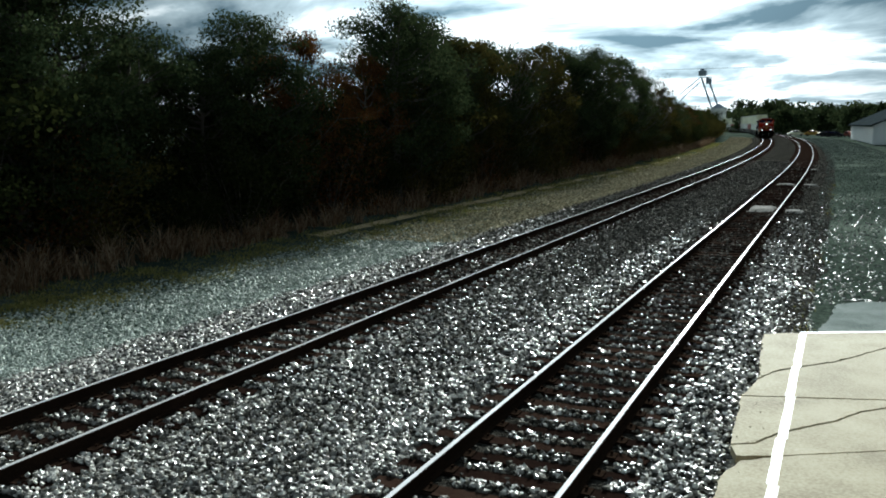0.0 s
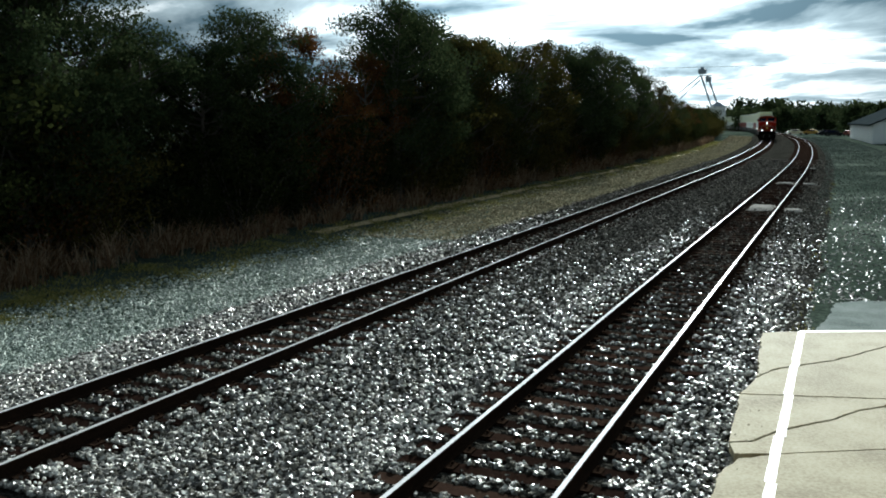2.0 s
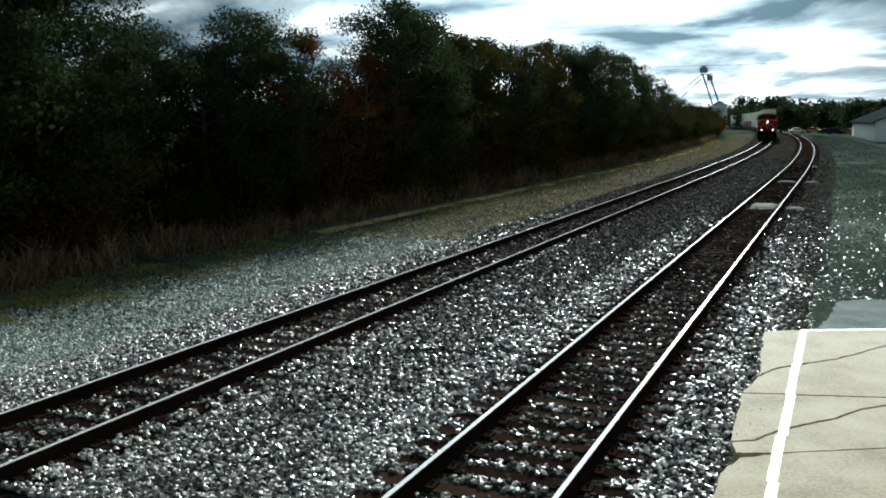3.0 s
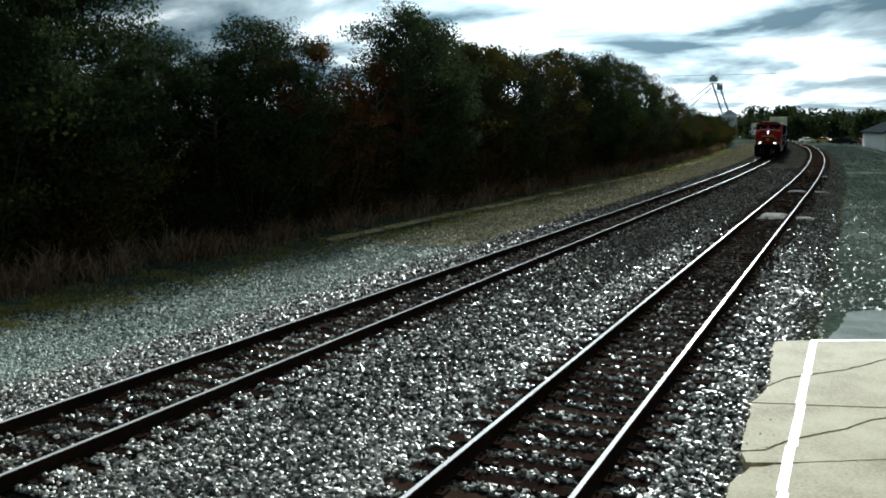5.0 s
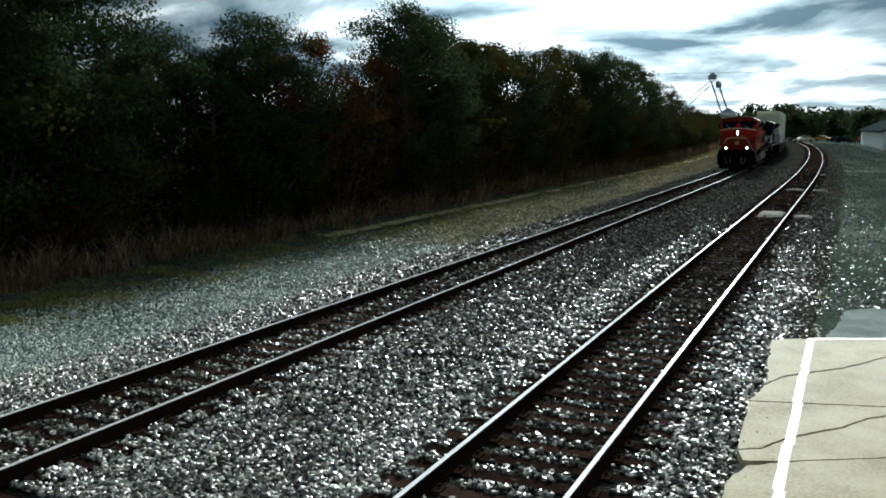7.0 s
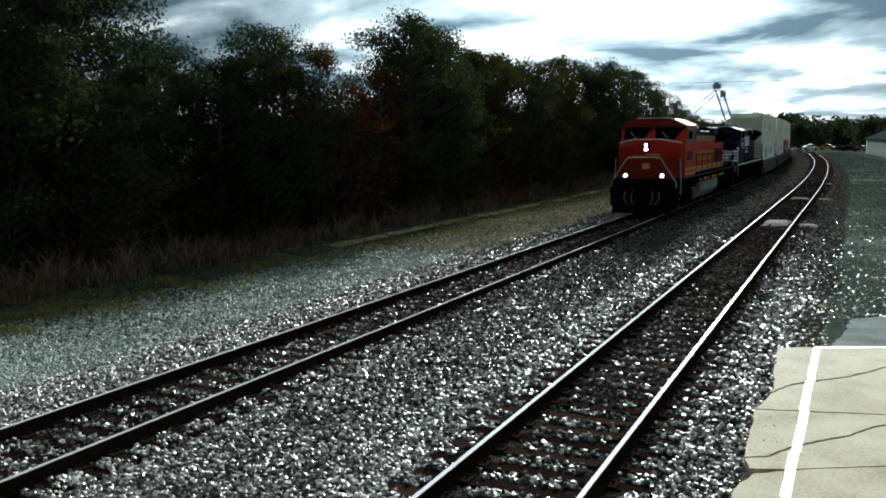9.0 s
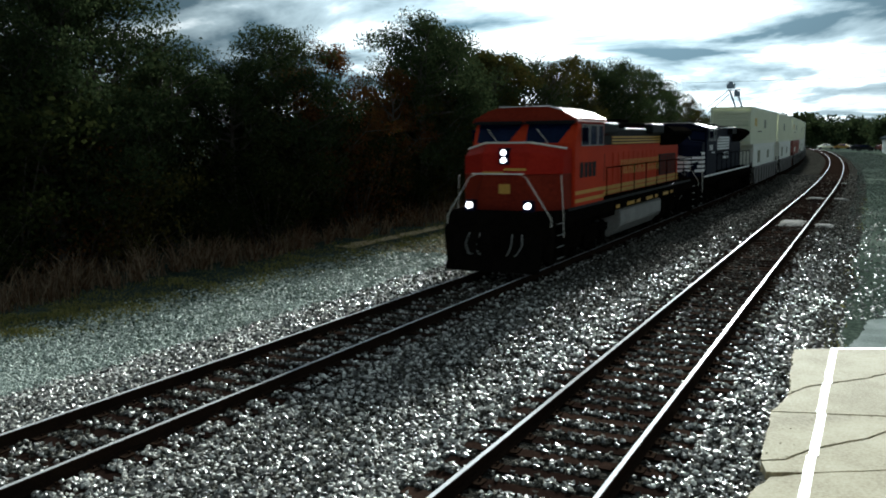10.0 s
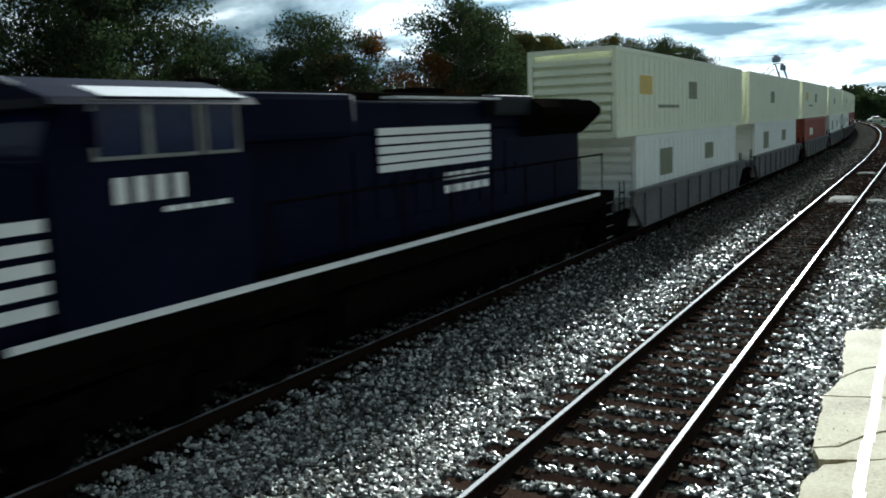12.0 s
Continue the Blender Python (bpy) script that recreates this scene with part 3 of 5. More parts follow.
def make_stones():
    rng = np.random.default_rng(4)
    places, sizes = [], []
    tries = 190000
    ss = 6.0 + 84.0 * rng.random(tries) ** 2.0
    us = rng.uniform(-9.4, 2.15, tries)
    for s, u in zip(ss, us):
        near = min(abs(abs(u) - 0.7525), abs(abs(u + SPACING) - 0.7525))
        if near < 0.09:
            continue
        tie = on_tie(s, u)
        if tie and rng.random() < (0.985 if abs(u) < 1.4 else 0.92):
            continue
        if near < 0.27 and rng.random() < (0.85 if abs(u) < 1.6 else 0.6):
            continue
        r = rng.uniform(0.016, 0.040) * (1 + s / 100) * 1.15
        if min(abs(u), abs(u + SPACING)) < 0.7 and rng.random() < (0.2 + min(0.5, s / 70) if abs(u) < 0.7 else 0.3):
            continue
        crib = min(abs(u), abs(u + SPACING)) < 1.25
        z = (-0.165 if tie else max(bed_height(u, s), -0.185) if crib else bed_height(u, s)) + r * rng.uniform(0.1, 0.75)
        x, y = line_at(s, u)
        places.append((x, y, z)), sizes.append(r)
    places, sizes = np.array(places), np.array(sizes)
    # stones thin out and sink into the dirt beyond the platform and with distance
    thin = rng.random(len(places)) < np.clip(1.1 - (places[:, 1] - 15) / 38, 0.2, 1) * np.where(places[:, 0] > 1.35, np.clip(1.9 - (places[:, 0] - 1.35) * 0.4 - (places[:, 1] - 16) / 25, 0.25, 1), 1)
    places, sizes = places[thin], sizes[thin]
    near_first = np.argsort(places[:, 1] + 0.3 * np.abs(places[:, 0]))
    single, rest = near_first[:250], near_first[250:]
    x_ = places[rest][:, 0]
    # grease between tracks; the share growing with distance paints in the stones' shaded sides
    soiled_or_far_shade = rng.random(len(rest)) < np.clip((places[rest][:, 1] - 14) / 30, 0, 0.86) + np.where(np.abs(x_ + 3.3) < 1.1, 0.34 + 0.2 * np.clip((places[rest][:, 1] - 9) / 12, 0, 1), np.where(np.minimum(np.abs(x_), np.abs(x_ + SPACING)) < 0.8, 0.5, 0.14))
    for pick, material, label in ((~soiled_or_far_shade, M_STONE, "grey and white crushed stones of the ballast"), (soiled_or_far_shade, M_DIRT_SHADE_STONE, "dark crushed stones of the ballast, greasy mid-track, shade-toned far off")):
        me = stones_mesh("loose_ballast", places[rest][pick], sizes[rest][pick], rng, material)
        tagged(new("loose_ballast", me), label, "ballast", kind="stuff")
    shapes = [stones_mesh("stone", np.zeros((1, 3)), np.ones(1), rng, M_STONE_OB) for _ in range(8)]
    for k, i in enumerate(single):
        ob = new("stone", shapes[k % 8])
        ob.matrix_basis = Matrix.Translation(places[i]) @ Matrix.Rotation(k * 1.7, 4, "Z") @ Matrix.Scale(sizes[i], 4)
        ob.parent = BALLAST
    # finer gravel on the strip beyond the far track and beside the platform
    n = 110000
    s = 9 + 215 * rng.random(n) ** 2.7
    left = rng.random(n) < 0.66
    u = np.where(left, -13.6 + 5.0 * rng.random(n) ** 0.62, 2.0 + 7.0 * rng.random(n))
    keep = (left | (s < 24) | (rng.random(n) < 0.75)) & ~((u > 1.9) & (s < 16.4 + 0.45 * np.maximum(u - 2.6, 0))) & ~((u > 2.7) & (s < 20.4 + 0.42 * (u - 3)))
    pale = rng.random(n) < np.clip(1.25 - (u - 2.0) / 4.5, 0.15, 1) * np.clip(1.1 - (s - 18) / 32, 0.0, 1)
    for pick, material, label in ((keep & left & (s < 25 + 8 * rng.random(n)), M_VERGE_STONE, "fine grey-green gravel scattered over the verge"),
                                  (keep & left & (s > 27), M_TAN_STONE, "sandy tan gravel scattered over the verge"), (keep & ~left & pale, M_STONE, "loose gravel beside the near track"),
                                  (keep & ~left & ~pale, M_DULL_STONE, "dusty grey-green gravel beside the near track")):
        p = np.array([(*line_at(a, b), max(ground_height(*line_at(a, b)), bed_height(b, a)) + 0.004) for a, b in zip(s[pick], u[pick])])
        me = stones_mesh("loose_gravel", p, rng.uniform(0.015, 0.04, len(p)) * (1 + s[pick] / (45 if material is M_TAN_STONE else 80)), rng, material)
        tagged(new("loose_gravel", me), label, "gravel", kind="stuff")


make_stones()


# ---- trees ----
def leaves(centres, radius, count, size, rng, flat=0.75):
    """Many small bent leaf clusters round the given centres, as arrays of corners."""
    c = centres[rng.integers(0, len(centres), count)]
    d = rng.normal(size=(count, 3))
    d /= np.linalg.norm(d, axis=1, keepdims=True)
    p = c + d * (radius * rng.random((count, 1)) ** 0.45) * np.array([1, 1, flat])
    a = rng.normal(size=(count, 3))
    a /= np.linalg.norm(a, axis=1, keepdims=True)
    b = np.cross(a, rng.normal(size=(count, 3)))
    b /= np.linalg.norm(b, axis=1, keepdims=True)
    s = size * rng.uniform(0.5, 1.3, (count, 1))
    q = np.stack([p - a * s, p + b * s * 0.55, p + a * s, p - b * s * 0.55], 1)
    return q


def quads_mesh(name, q, material):
    n = len(q)
    me = bpy.data.meshes.new(name)
    me.from_pydata(q.reshape(-1, 3).tolist(), [], np.arange(4 * n).reshape(n, 4).tolist())
    me.materials.append(material)
    return me


def tree(seed, height, spread, material, label, leafy=1.0, low=0.25, clumps=26, leaf=0.13):
    rng = np.random.default_rng(seed)
    r = random.Random(seed)
    T = thing("tree", label, "tree", "trees along the railway")
    bm = bmesh.new()
    lean = Vector((r.uniform(-0.1, 0.1), r.uniform(-0.1, 0.1), 0)) * height
    pts = [Vector((0, 0, -0.3)), Vector((0.05, 0, height * 0.2)) + lean * 0.2, Vector((-0.05, 0.08, height * 0.5)) + lean * 0.6, Vector((0, 0, height * 0.86)) + lean]
    tube(bm, pts, [0.030 * height, 0.022 * height, 0.013 * height, 0.004 * height], 8)
    centres = []
    for k in range(clumps):
        f = low + (1 - low) * (k + r.random()) / clumps
        a = k * 2.4 + r.uniform(-0.5, 0.5)
        env = math.sin(math.pi * min(1, 0.18 + 0.82 * (f - low) / (1 - low)) ** 0.85) ** 0.6 if f < 0.97 else 0.25
        out = spread * env * r.uniform(0.45, 1.0)
        base = pts[1].lerp(pts[2], min(1, f * 1.1)) if f < 0.6 else pts[2].lerp(pts[3], min(1, (f - 0.6) / 0.4))
        end = Vector((math.cos(a) * out, math.sin(a) * out, height * min(0.96, f * r.uniform(0.92, 1.06)))) + lean * f
        start = base * 1.0
        start.z = min(start.z, end.z - 0.08 * height)
        midp = start.lerp(end, 0.5) + Vector((0, 0, -0.03 * height))
        tube(bm, [start, midp, end], [0.009 * height, 0.006 * height, 0.002 * height], 5)
        for _ in range(3):
            tip = end + Vector((r.gauss(0, 1), r.gauss(0, 1), r.gauss(0.6, 0.8))).normalized() * spread * r.uniform(0.2, 0.42)
            tube(bm, [end.lerp(midp, 0.3), tip], [0.003 * height, 0.0012 * height], 4)
            centres.append(tip)
        centres.append(end)
    part("trunk", bm, M_BARK, T)
    if leafy > 0:
        q = leaves(np.array(centres), spread * 0.23, int(27000 * leafy), leaf * 0.43, rng)
        ob = new("crown", quads_mesh("crown", q, material))
        ob.parent = T
    return T


KINDS = [
    tree(11, 8.0, 2.6, M_LEAF, "broad dark green leafy tree beside the railway"),
    tree(12, 8.0, 2.3, M_LEAF_OLIVE, "olive green tree with thinning autumn leaves", 0.8),
    tree(13, 8.0, 2.9, M_LEAF, "spreading dark green tree with a rounded crown", 1.1, 0.2, 30),
    tree(14, 8.0, 2.1, M_LEAF_RUST, "rust-brown autumn tree in the hedgerow", 0.6),
    tree(15, 8.0, 2.2, M_LEAF_OLIVE, "half-bare tree with fine twigs and few leaves", 0.16, 0.25, 34, 0.10),
    tree(16, 8.0, 2.3, M_LEAF, "dark green tree with a bare trunk beside a clearing", 1.0, 0.58, 22),
]
# s along the line, offset, height, kind; the first of each kind stands where it was made
TREES = [
    (12.5, -18.5, 7.0, 0), (15.0, -20.5, 7.2, 2), (17.2, -17.6, 8.2, 0), (18.9, -19.4, 8.7, 2), (19.2, -17.8, 8.6, 0), (23.6, -19.5, 6.6, 5), (24.9, -17.6, 6.4, 5),
    (26.0, -19.0, 6.9, 4), (27.6, -17.4, 7.7, 0), (31.0, -18.2, 8.3, 4), (30.2, -17.2, 7.2, 3), (35.4, -17.4, 6.6, 3), (38.6, -17.0, 9.7, 2), (42.0, -17.6, 9.2, 0),
    (45.5, -19.0, 9.0, 2), (47.5, -17.2, 8.6, 1), (51.5, -18.0, 8.7, 0), (55.5, -17.0, 9.2, 4), (57.0, -18.2, 9.0, 2), (61.0, -17.2, 9.2, 1), (65.5, -17.8, 9.8, 4),
    (69.0, -18.0, 9.4, 0), (72.5, -17.2, 9.2, 2), (76.0, -17.2, 10.2, 2), (82.0, -18.0, 9.8, 1), (89.0, -17.0, 9.8, 0), (95.0, -17.0, 9.2, 4), (99.0, -17.6, 9.0, 2), (107.0, -17.0, 9.2, 4),
    (113.0, -17.4, 7.8, 1), (122.0, -17.2, 7.0, 0), (133.0, -17.4, 6.4, 1), (146.0, -18.0, 6.0, 3), (160.0, -18.5, 5.4, 1), (174.0, -18.5, 5.6, 0), (188.0, -19.0, 5.8, 1), (204.0, -19.5, 5.6, 3), (222.0, -20.0, 6.0, 0),
    (9.0, -23.5, 7.0, 2), (18.0, -25.0, 7.4, 0), (29.0, -25.0, 6.4, 5), (38.0, -24.0, 7.0, 0), (53.5, -20.4, 8.8, 2), (50.0, -25.0, 8.8, 2), (64.0, -24.0, 8.2, 1), (80.0, -24.0, 8.6, 0), (96.0, -24.0, 8.0, 2), (112.0, -25.0, 7.4, 0), (130.0, -25.0, 6.2, 2),
]


def plant(models, plan):
    used, r = set(), random.Random(8)
    for s, u, h, k in plan:
        x, y = line_at(s, 0)
        x += u
        f = h / 8.0
        ob = models[k]
        m = pose(x, y, ground_height(x, y), 0, 0, r.uniform(0, 360))
        if k in used:
            ob = copy_thing(models[k], m)
        else:
            used.add(k)
            ob.matrix_basis = m
        ob.scale = (f * r.uniform(0.92, 1.12), f * r.uniform(0.92, 1.12), f)


plant(KINDS, TREES)


def bush(seed, material, label, leaf=0.11, dense=1.0):
    rng = np.random.default_rng(seed)
    r = random.Random(seed)
    T = thing("bush", label, "bush", "undergrowth along the trees")
    bm, centres = bmesh.new(), []
    for k in range(22):
        a, f = k * 2.4, r.random()
        end = Vector((math.cos(a) * 1.6 * r.random() ** 0.5, math.sin(a) * 1.6 * r.random() ** 0.5, 0.4 + 2.6 * f))
        tube(bm, [Vector((end.x * 0.2, end.y * 0.2, -0.2)), end * 0.6, end], [0.035, 0.02, 0.006], 5)
        for _ in range(3):
            tip = end + Vector((r.gauss(0, 0.4), r.gauss(0, 0.4), r.gauss(0.3, 0.4)))
            tube(bm, [end, tip], [0.008, 0.003], 4)
            centres.append(tip)
        centres += [end, end * 0.6]
    part("stem", bm, M_BARK, T)
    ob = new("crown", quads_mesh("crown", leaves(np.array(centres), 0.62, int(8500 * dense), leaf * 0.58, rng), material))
    ob.parent = T
    return T


BUSHES = [bush(31, M_LEAF_DARK, "dense green bush under the trees, shade put into its leaf colour"), bush(32, M_LEAF_OLIVE, "olive green bush under the trees"),
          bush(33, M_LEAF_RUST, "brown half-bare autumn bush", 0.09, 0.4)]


def plant_bushes():
    r, used = random.Random(21), set()
    s = 9.0
    while s < 245:
        for u in (-17.0, -18.9, -21.5):
            k = r.choice((0, 0, 1, 1, 2)) if u > -18 else r.choice((0, 0, 1))
            x, y = line_at(s + r.uniform(-1, 1), 0)
            x += u + r.uniform(-0.7, 0.7)
            f = r.uniform(0.75, 1.15) * (1.0 if u > -18 else 1.5)
            # a grassy clearing opens through the undergrowth here
            if abs(y - 22.6 + (x + 17.6) * 1.1) < 3.4:
                f *= 0.66
            m = pose(x, y, ground_height(x, y), 0, 0, r.uniform(0, 360))
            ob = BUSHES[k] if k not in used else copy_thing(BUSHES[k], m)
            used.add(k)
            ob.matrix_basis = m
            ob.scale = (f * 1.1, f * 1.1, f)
        s += 2.4 + s * 0.022


plant_bushes()


def blades(name, label, spots, h0, h1, material, seed, lean=0.35):
    rng = np.random.default_rng(seed)
    n = len(spots)
    h = rng.uniform(h0, h1, n)[:, None] * np.array([0.35 + 1.1 * max(0.0, 0.5 + noise.noise(Vector((c[0] * 0.9, c[1] * 0.9, 1.0)))) for c in spots])[:, None]
    a = rng.uniform(0, math.tau, n)
    side = np.stack([np.cos(a), np.sin(a), np.zeros(n)], 1) * rng.uniform(0.006, 0.016, (n, 1)) * (1 + 0.02 * spots[:, 1:2])
    bend = np.stack([np.cos(a * 3.3), np.sin(a * 3.3), np.zeros(n)], 1) * h * rng.uniform(0.05, lean, (n, 1))
    top = spots + bend + np.array([0, 0, 1.0]) * h
    midp = spots + bend * 0.35 + np.array([0, 0, 0.55]) * h
    q = np.concatenate([np.stack([spots - side, spots + side, midp + side * 0.8, midp - side * 0.8], 1), np.stack([midp - side * 0.8, midp + side * 0.8, top + side * 0.1, top - side * 0.1], 1)])
    tagged(new(name, quads_mesh(name, q, material)), label, "grass", kind="stuff")


def scatter(n, u0, u1, s0, s1, seed, power=1.6, clump=0.0):
    rng = np.random.default_rng(seed)
    out = []
    if clump:
        cs = [(s0 + (s1 - s0) * rng.random() ** power, rng.uniform(u0, u1)) for _ in range(int(n / 26))]
    for k in range(n):
        if clump:
            s, u = cs[k % len(cs)]
            s, u = s + rng.normal() * clump, u + rng.normal() * clump
        else:
            s, u = s0 + (s1 - s0) * rng.random() ** power, rng.uniform(u0, u1)
        x, y = line_at(max(s, 0), 0)
        x += u
        out.append((x, y, ground_height(x, y) - 0.02))
    return np.array(out)


blades("dry_weeds", "tall brown dry weeds along the foot of the trees", scatter(17000, -16.9, -15.1, 12, 170, 5, 1.7, 0.13), 0.2, 1.0, M_WEED, 6, 0.95)
blades("verge_grass", "short dry grass along the gravel verge", scatter(40000, -15.0, -12.3, 12, 170, 7, 1.6, 0.35), 0.04, 0.12, M_GRASS, 8, 1.8)
blades("track_weeds", "sparse low weeds in the gravel beside the track", scatter(6500, 1.5, 2.3, 9, 60, 9, 1.4, 0.25), 0.03, 0.10, M_GRASS, 10)


def make_verge():
    """A bare sandy strip between the gravel and the grass."""
    bm, rows_ = bmesh.new(), []
    for k in range(160):
        s = 27 + k * 0.75
        x, y = line_at(s, 0)
        w = 0.36 + 0.3 * noise.noise(Vector((s * 0.35, 0, 5)))
        c = x - 14.5 + 0.012 * (s - 27) + 0.25 * noise.noise(Vector((s * 0.2, 3, 5)))
        rows_.append([bm.verts.new((c + o * w, y, ground_height(c + o * w, y) + (0.03 if o == 0 else 0.004))) for o in (-1, -0.5, 0, 0.5, 1)])
    for a, b in zip(rows_, rows_[1:]):
        for i in range(4):
            bm.faces.new((a[i], a[i + 1], b[i + 1], b[i]))
    tagged(part("dirt_verge", bm, M_SAND), "pale bare sandy strip along the grass", "verge", kind="structure")


make_verge()


# ---- distance ----
def far_trees():
    """Woods on the horizon, as joined clumps of leaves over stems."""
    rng = np.random.default_rng(40)
    q = []
    for k in range(190):
        x, y = -75 + 230 * rng.random(), 300 + 130 * rng.random()
        if x < -34:
            y += 130
        if x > 30:
            y -= 90 * min(1, (x - 30) / 60)
        h = rng.uniform(7.0, 11.5) + (1.5 if abs(x + 26) < 5 else 0)
        c = np.array([(x + rng.normal() * 2.6, y + rng.normal() * 2.6, h * f) for f in rng.uniform(0.02, 0.92, 26)])
        q.append(leaves(c, 2.3, 750, 0.7, rng, 0.8))
    tagged(new("far_woods", quads_mesh("far_woods", np.concatenate(q), M_LEAF)), "dark line of woods on the horizon", "woods", kind="stuff")


far_trees()


def grain_tower():
    T = thing("grain_elevator", "blue-grey steel grain elevator leg with a bin below", "grain elevator", m=pose(-54.0, 420, -0.4))
    # lean trestle legs, head house, spouts and bin
    for bottom, top in ((4.6, -4.0), (7.8, -1.2)):
        for y in (-1.2, 1.2):
            part("leg", tubes([(bottom, y, 0), (top, y, 24.5)], r=0.26, sides=8), M_GALV, T)
    for k in range(10):
        z, z2 = 2 + k * 2.25, 4.25 + k * 2.25
        f, g = z / 24.5, z2 / 24.5
        part("brace", tubes([(4.6 - 8.6 * f, -1.2, z), (7.8 - 9.0 * g, -1.2, z2)], r=0.08, sides=5), M_GALV, T)
    bm = bmesh.new()
    box(bm, -5.2, -1.8, -1.6, 1.6, 25.2, 27.6, bevel=0.4)
    disc(bm, (-3.6, 0, 27.4), (0, 0, 1), 1.3, 0.9, 12, 0.8)
    part("head_house", bm, M_GALV, T)
    part("drive_housing", boxes((-1.9, 0.5, -1.3, 1.3, 21.6, 24.0), bevel=0.35), M_GALV, T)
    part("work_platform", boxes((-4.6, 0.6, -1.8, 1.8, 24.4, 24.7), bevel=0.05), M_GALV, T)
    part("spout", tubes([(-4.4, 0, 24.6), (-13.5, 0, 17.2)], r=0.22, sides=8), M_GALV, T)
    part("spout", tubes([(-4.2, 0, 22.8), (-13.2, 0, 14.4)], r=0.22, sides=8), M_GALV, T)
    bm = bmesh.new()
    disc(bm, (4.4, -4.5, 0), (0, 0, 1), 3.4, 10.4, 28)
    for k in range(8):
        disc(bm, (4.4, -4.5, 0.6 + k * 1.2), (0, 0, 1), 3.46, 0.12, 28)
    part("bin", bm, M_SHED, T, "pale corrugated bin")
    part("bin_roof", disc(bmesh.new(), (4.4, -4.5, 10.4), (0, 0, 1), 3.7, 2.0, 28, 0.6), M_GALV, T)


grain_tower()


def shed():
    """A long low shed beside the line, its gable end towards the platform."""
    T = thing("shed", "long white metal shed with a dark grey gable roof", "shed", m=pose(7.3, 160, -0.4, 0, 0, 3.5))
    W, D, H, R = 13.0, 50.0, 3.2, 6.0
    bm = bmesh.new()
    prism(bm, [(0, 0), (W, 0), (W, H), (W / 2, R), (0, H)], 0, D)
    part("wall", bm, M_SHED, T)
    for k in range(16):
        y = 0.3 + k * 3.1
        part("wall_panel", boxes((-0.12, -0.002, y, y + 2.75, 0.2, H - 0.15), bevel=0.03), M_SHED, T)
    for k in range(5):
        x = 0.3 + k * 2.5
        part("gable_panel", boxes((x, x + 2.3, -0.10, -0.002, 0.2, H - 0.1), bevel=0.03), M_SHED, T)
    bm = bmesh.new()
    prism(bm, [(-0.6, H - 0.22), (W / 2, R + 0.05), (W + 0.6, H - 0.22), (W + 0.6, H), (W / 2, R + 0.3), (-0.6, H)], -0.6, D + 0.6)
    part("roof", bm, M_SHEDROOF, T)
    for sx in (-0.7, W + 0.6):
        part("gutter", boxes((sx, sx + 0.12, -0.6, D + 0.6, H - 0.28, H - 0.14)), M_SHEDROOF, T)


shed()


def parked_car(x, y, turn, body, label):
    T = thing("car", label, "car", "vehicles parked in the distance", m=pose(x, y, -0.42, 0, 0, turn))
    bm = bmesh.new()
    side_prism(bm, [(-2.2, 0.35), (-2.25, 0.75), (-1.2, 0.95), (-0.7, 1.45), (0.9, 1.47), (1.6, 0.98), (2.2, 0.9), (2.25, 0.35)], -0.88, 0.88)
    bmesh.ops.bevel(bm, geom=bm.edges[:], offset=0.07, segments=2, affect="EDGES")
    part("body", bm, body, T)
    for sx in (-1, 1):
        a, b = sorted((sx * 0.87, sx * 0.89))
        part("window", boxes((a, b, -0.75, 0.95, 1.0, 1.36), bevel=0.005), M_GLASS, T)
        for yy in (-1.35, 1.4):
            part("wheel", disc(bmesh.new(), (sx * 0.72, yy, 0.33), (sx, 0, 0), 0.33, 0.2, 16), M_TYRE, T)
    return T


parked_car(0.6, 238, 70, M_DKCAR, "dark grey car parked beyond the bend")
parked_car(4.2, 236, 20, M_REDBOX, "dull red car parked beyond the bend")
parked_car(-1.0, 250, 100, M_DKCAR, "dark grey car parked beyond the bend")
parked_car(-5.0, 262, 80, M_YELLOW, "yellow car parked beyond the bend")
parked_car(-9.4, 264, 95, M_CREAM, "cream car parked beyond the bend")


def power_line():
    T = thing("power_line", "thin dark overhead wire between wooden poles", "power line", m=pose(0, 122, -0.42))
    pts = [(-62 + 124 * k / 24, 0, 11.0 + 1.2 * ((k - 12) / 12) ** 2) for k in range(25)]
    part("wire", tubes(pts, r=0.022, sides=5), M_BLACK, T)
    for x in (-62, 62):
        part("pole", tubes([(x, 0, 0), (x, 0, 12.6)], r=0.14, sides=10), M_BARK, T)
        part("crossarm", boxes((x - 0.9, x + 0.9, -0.06, 0.06, 12.1, 12.22)), M_BARK, T)


power_line()


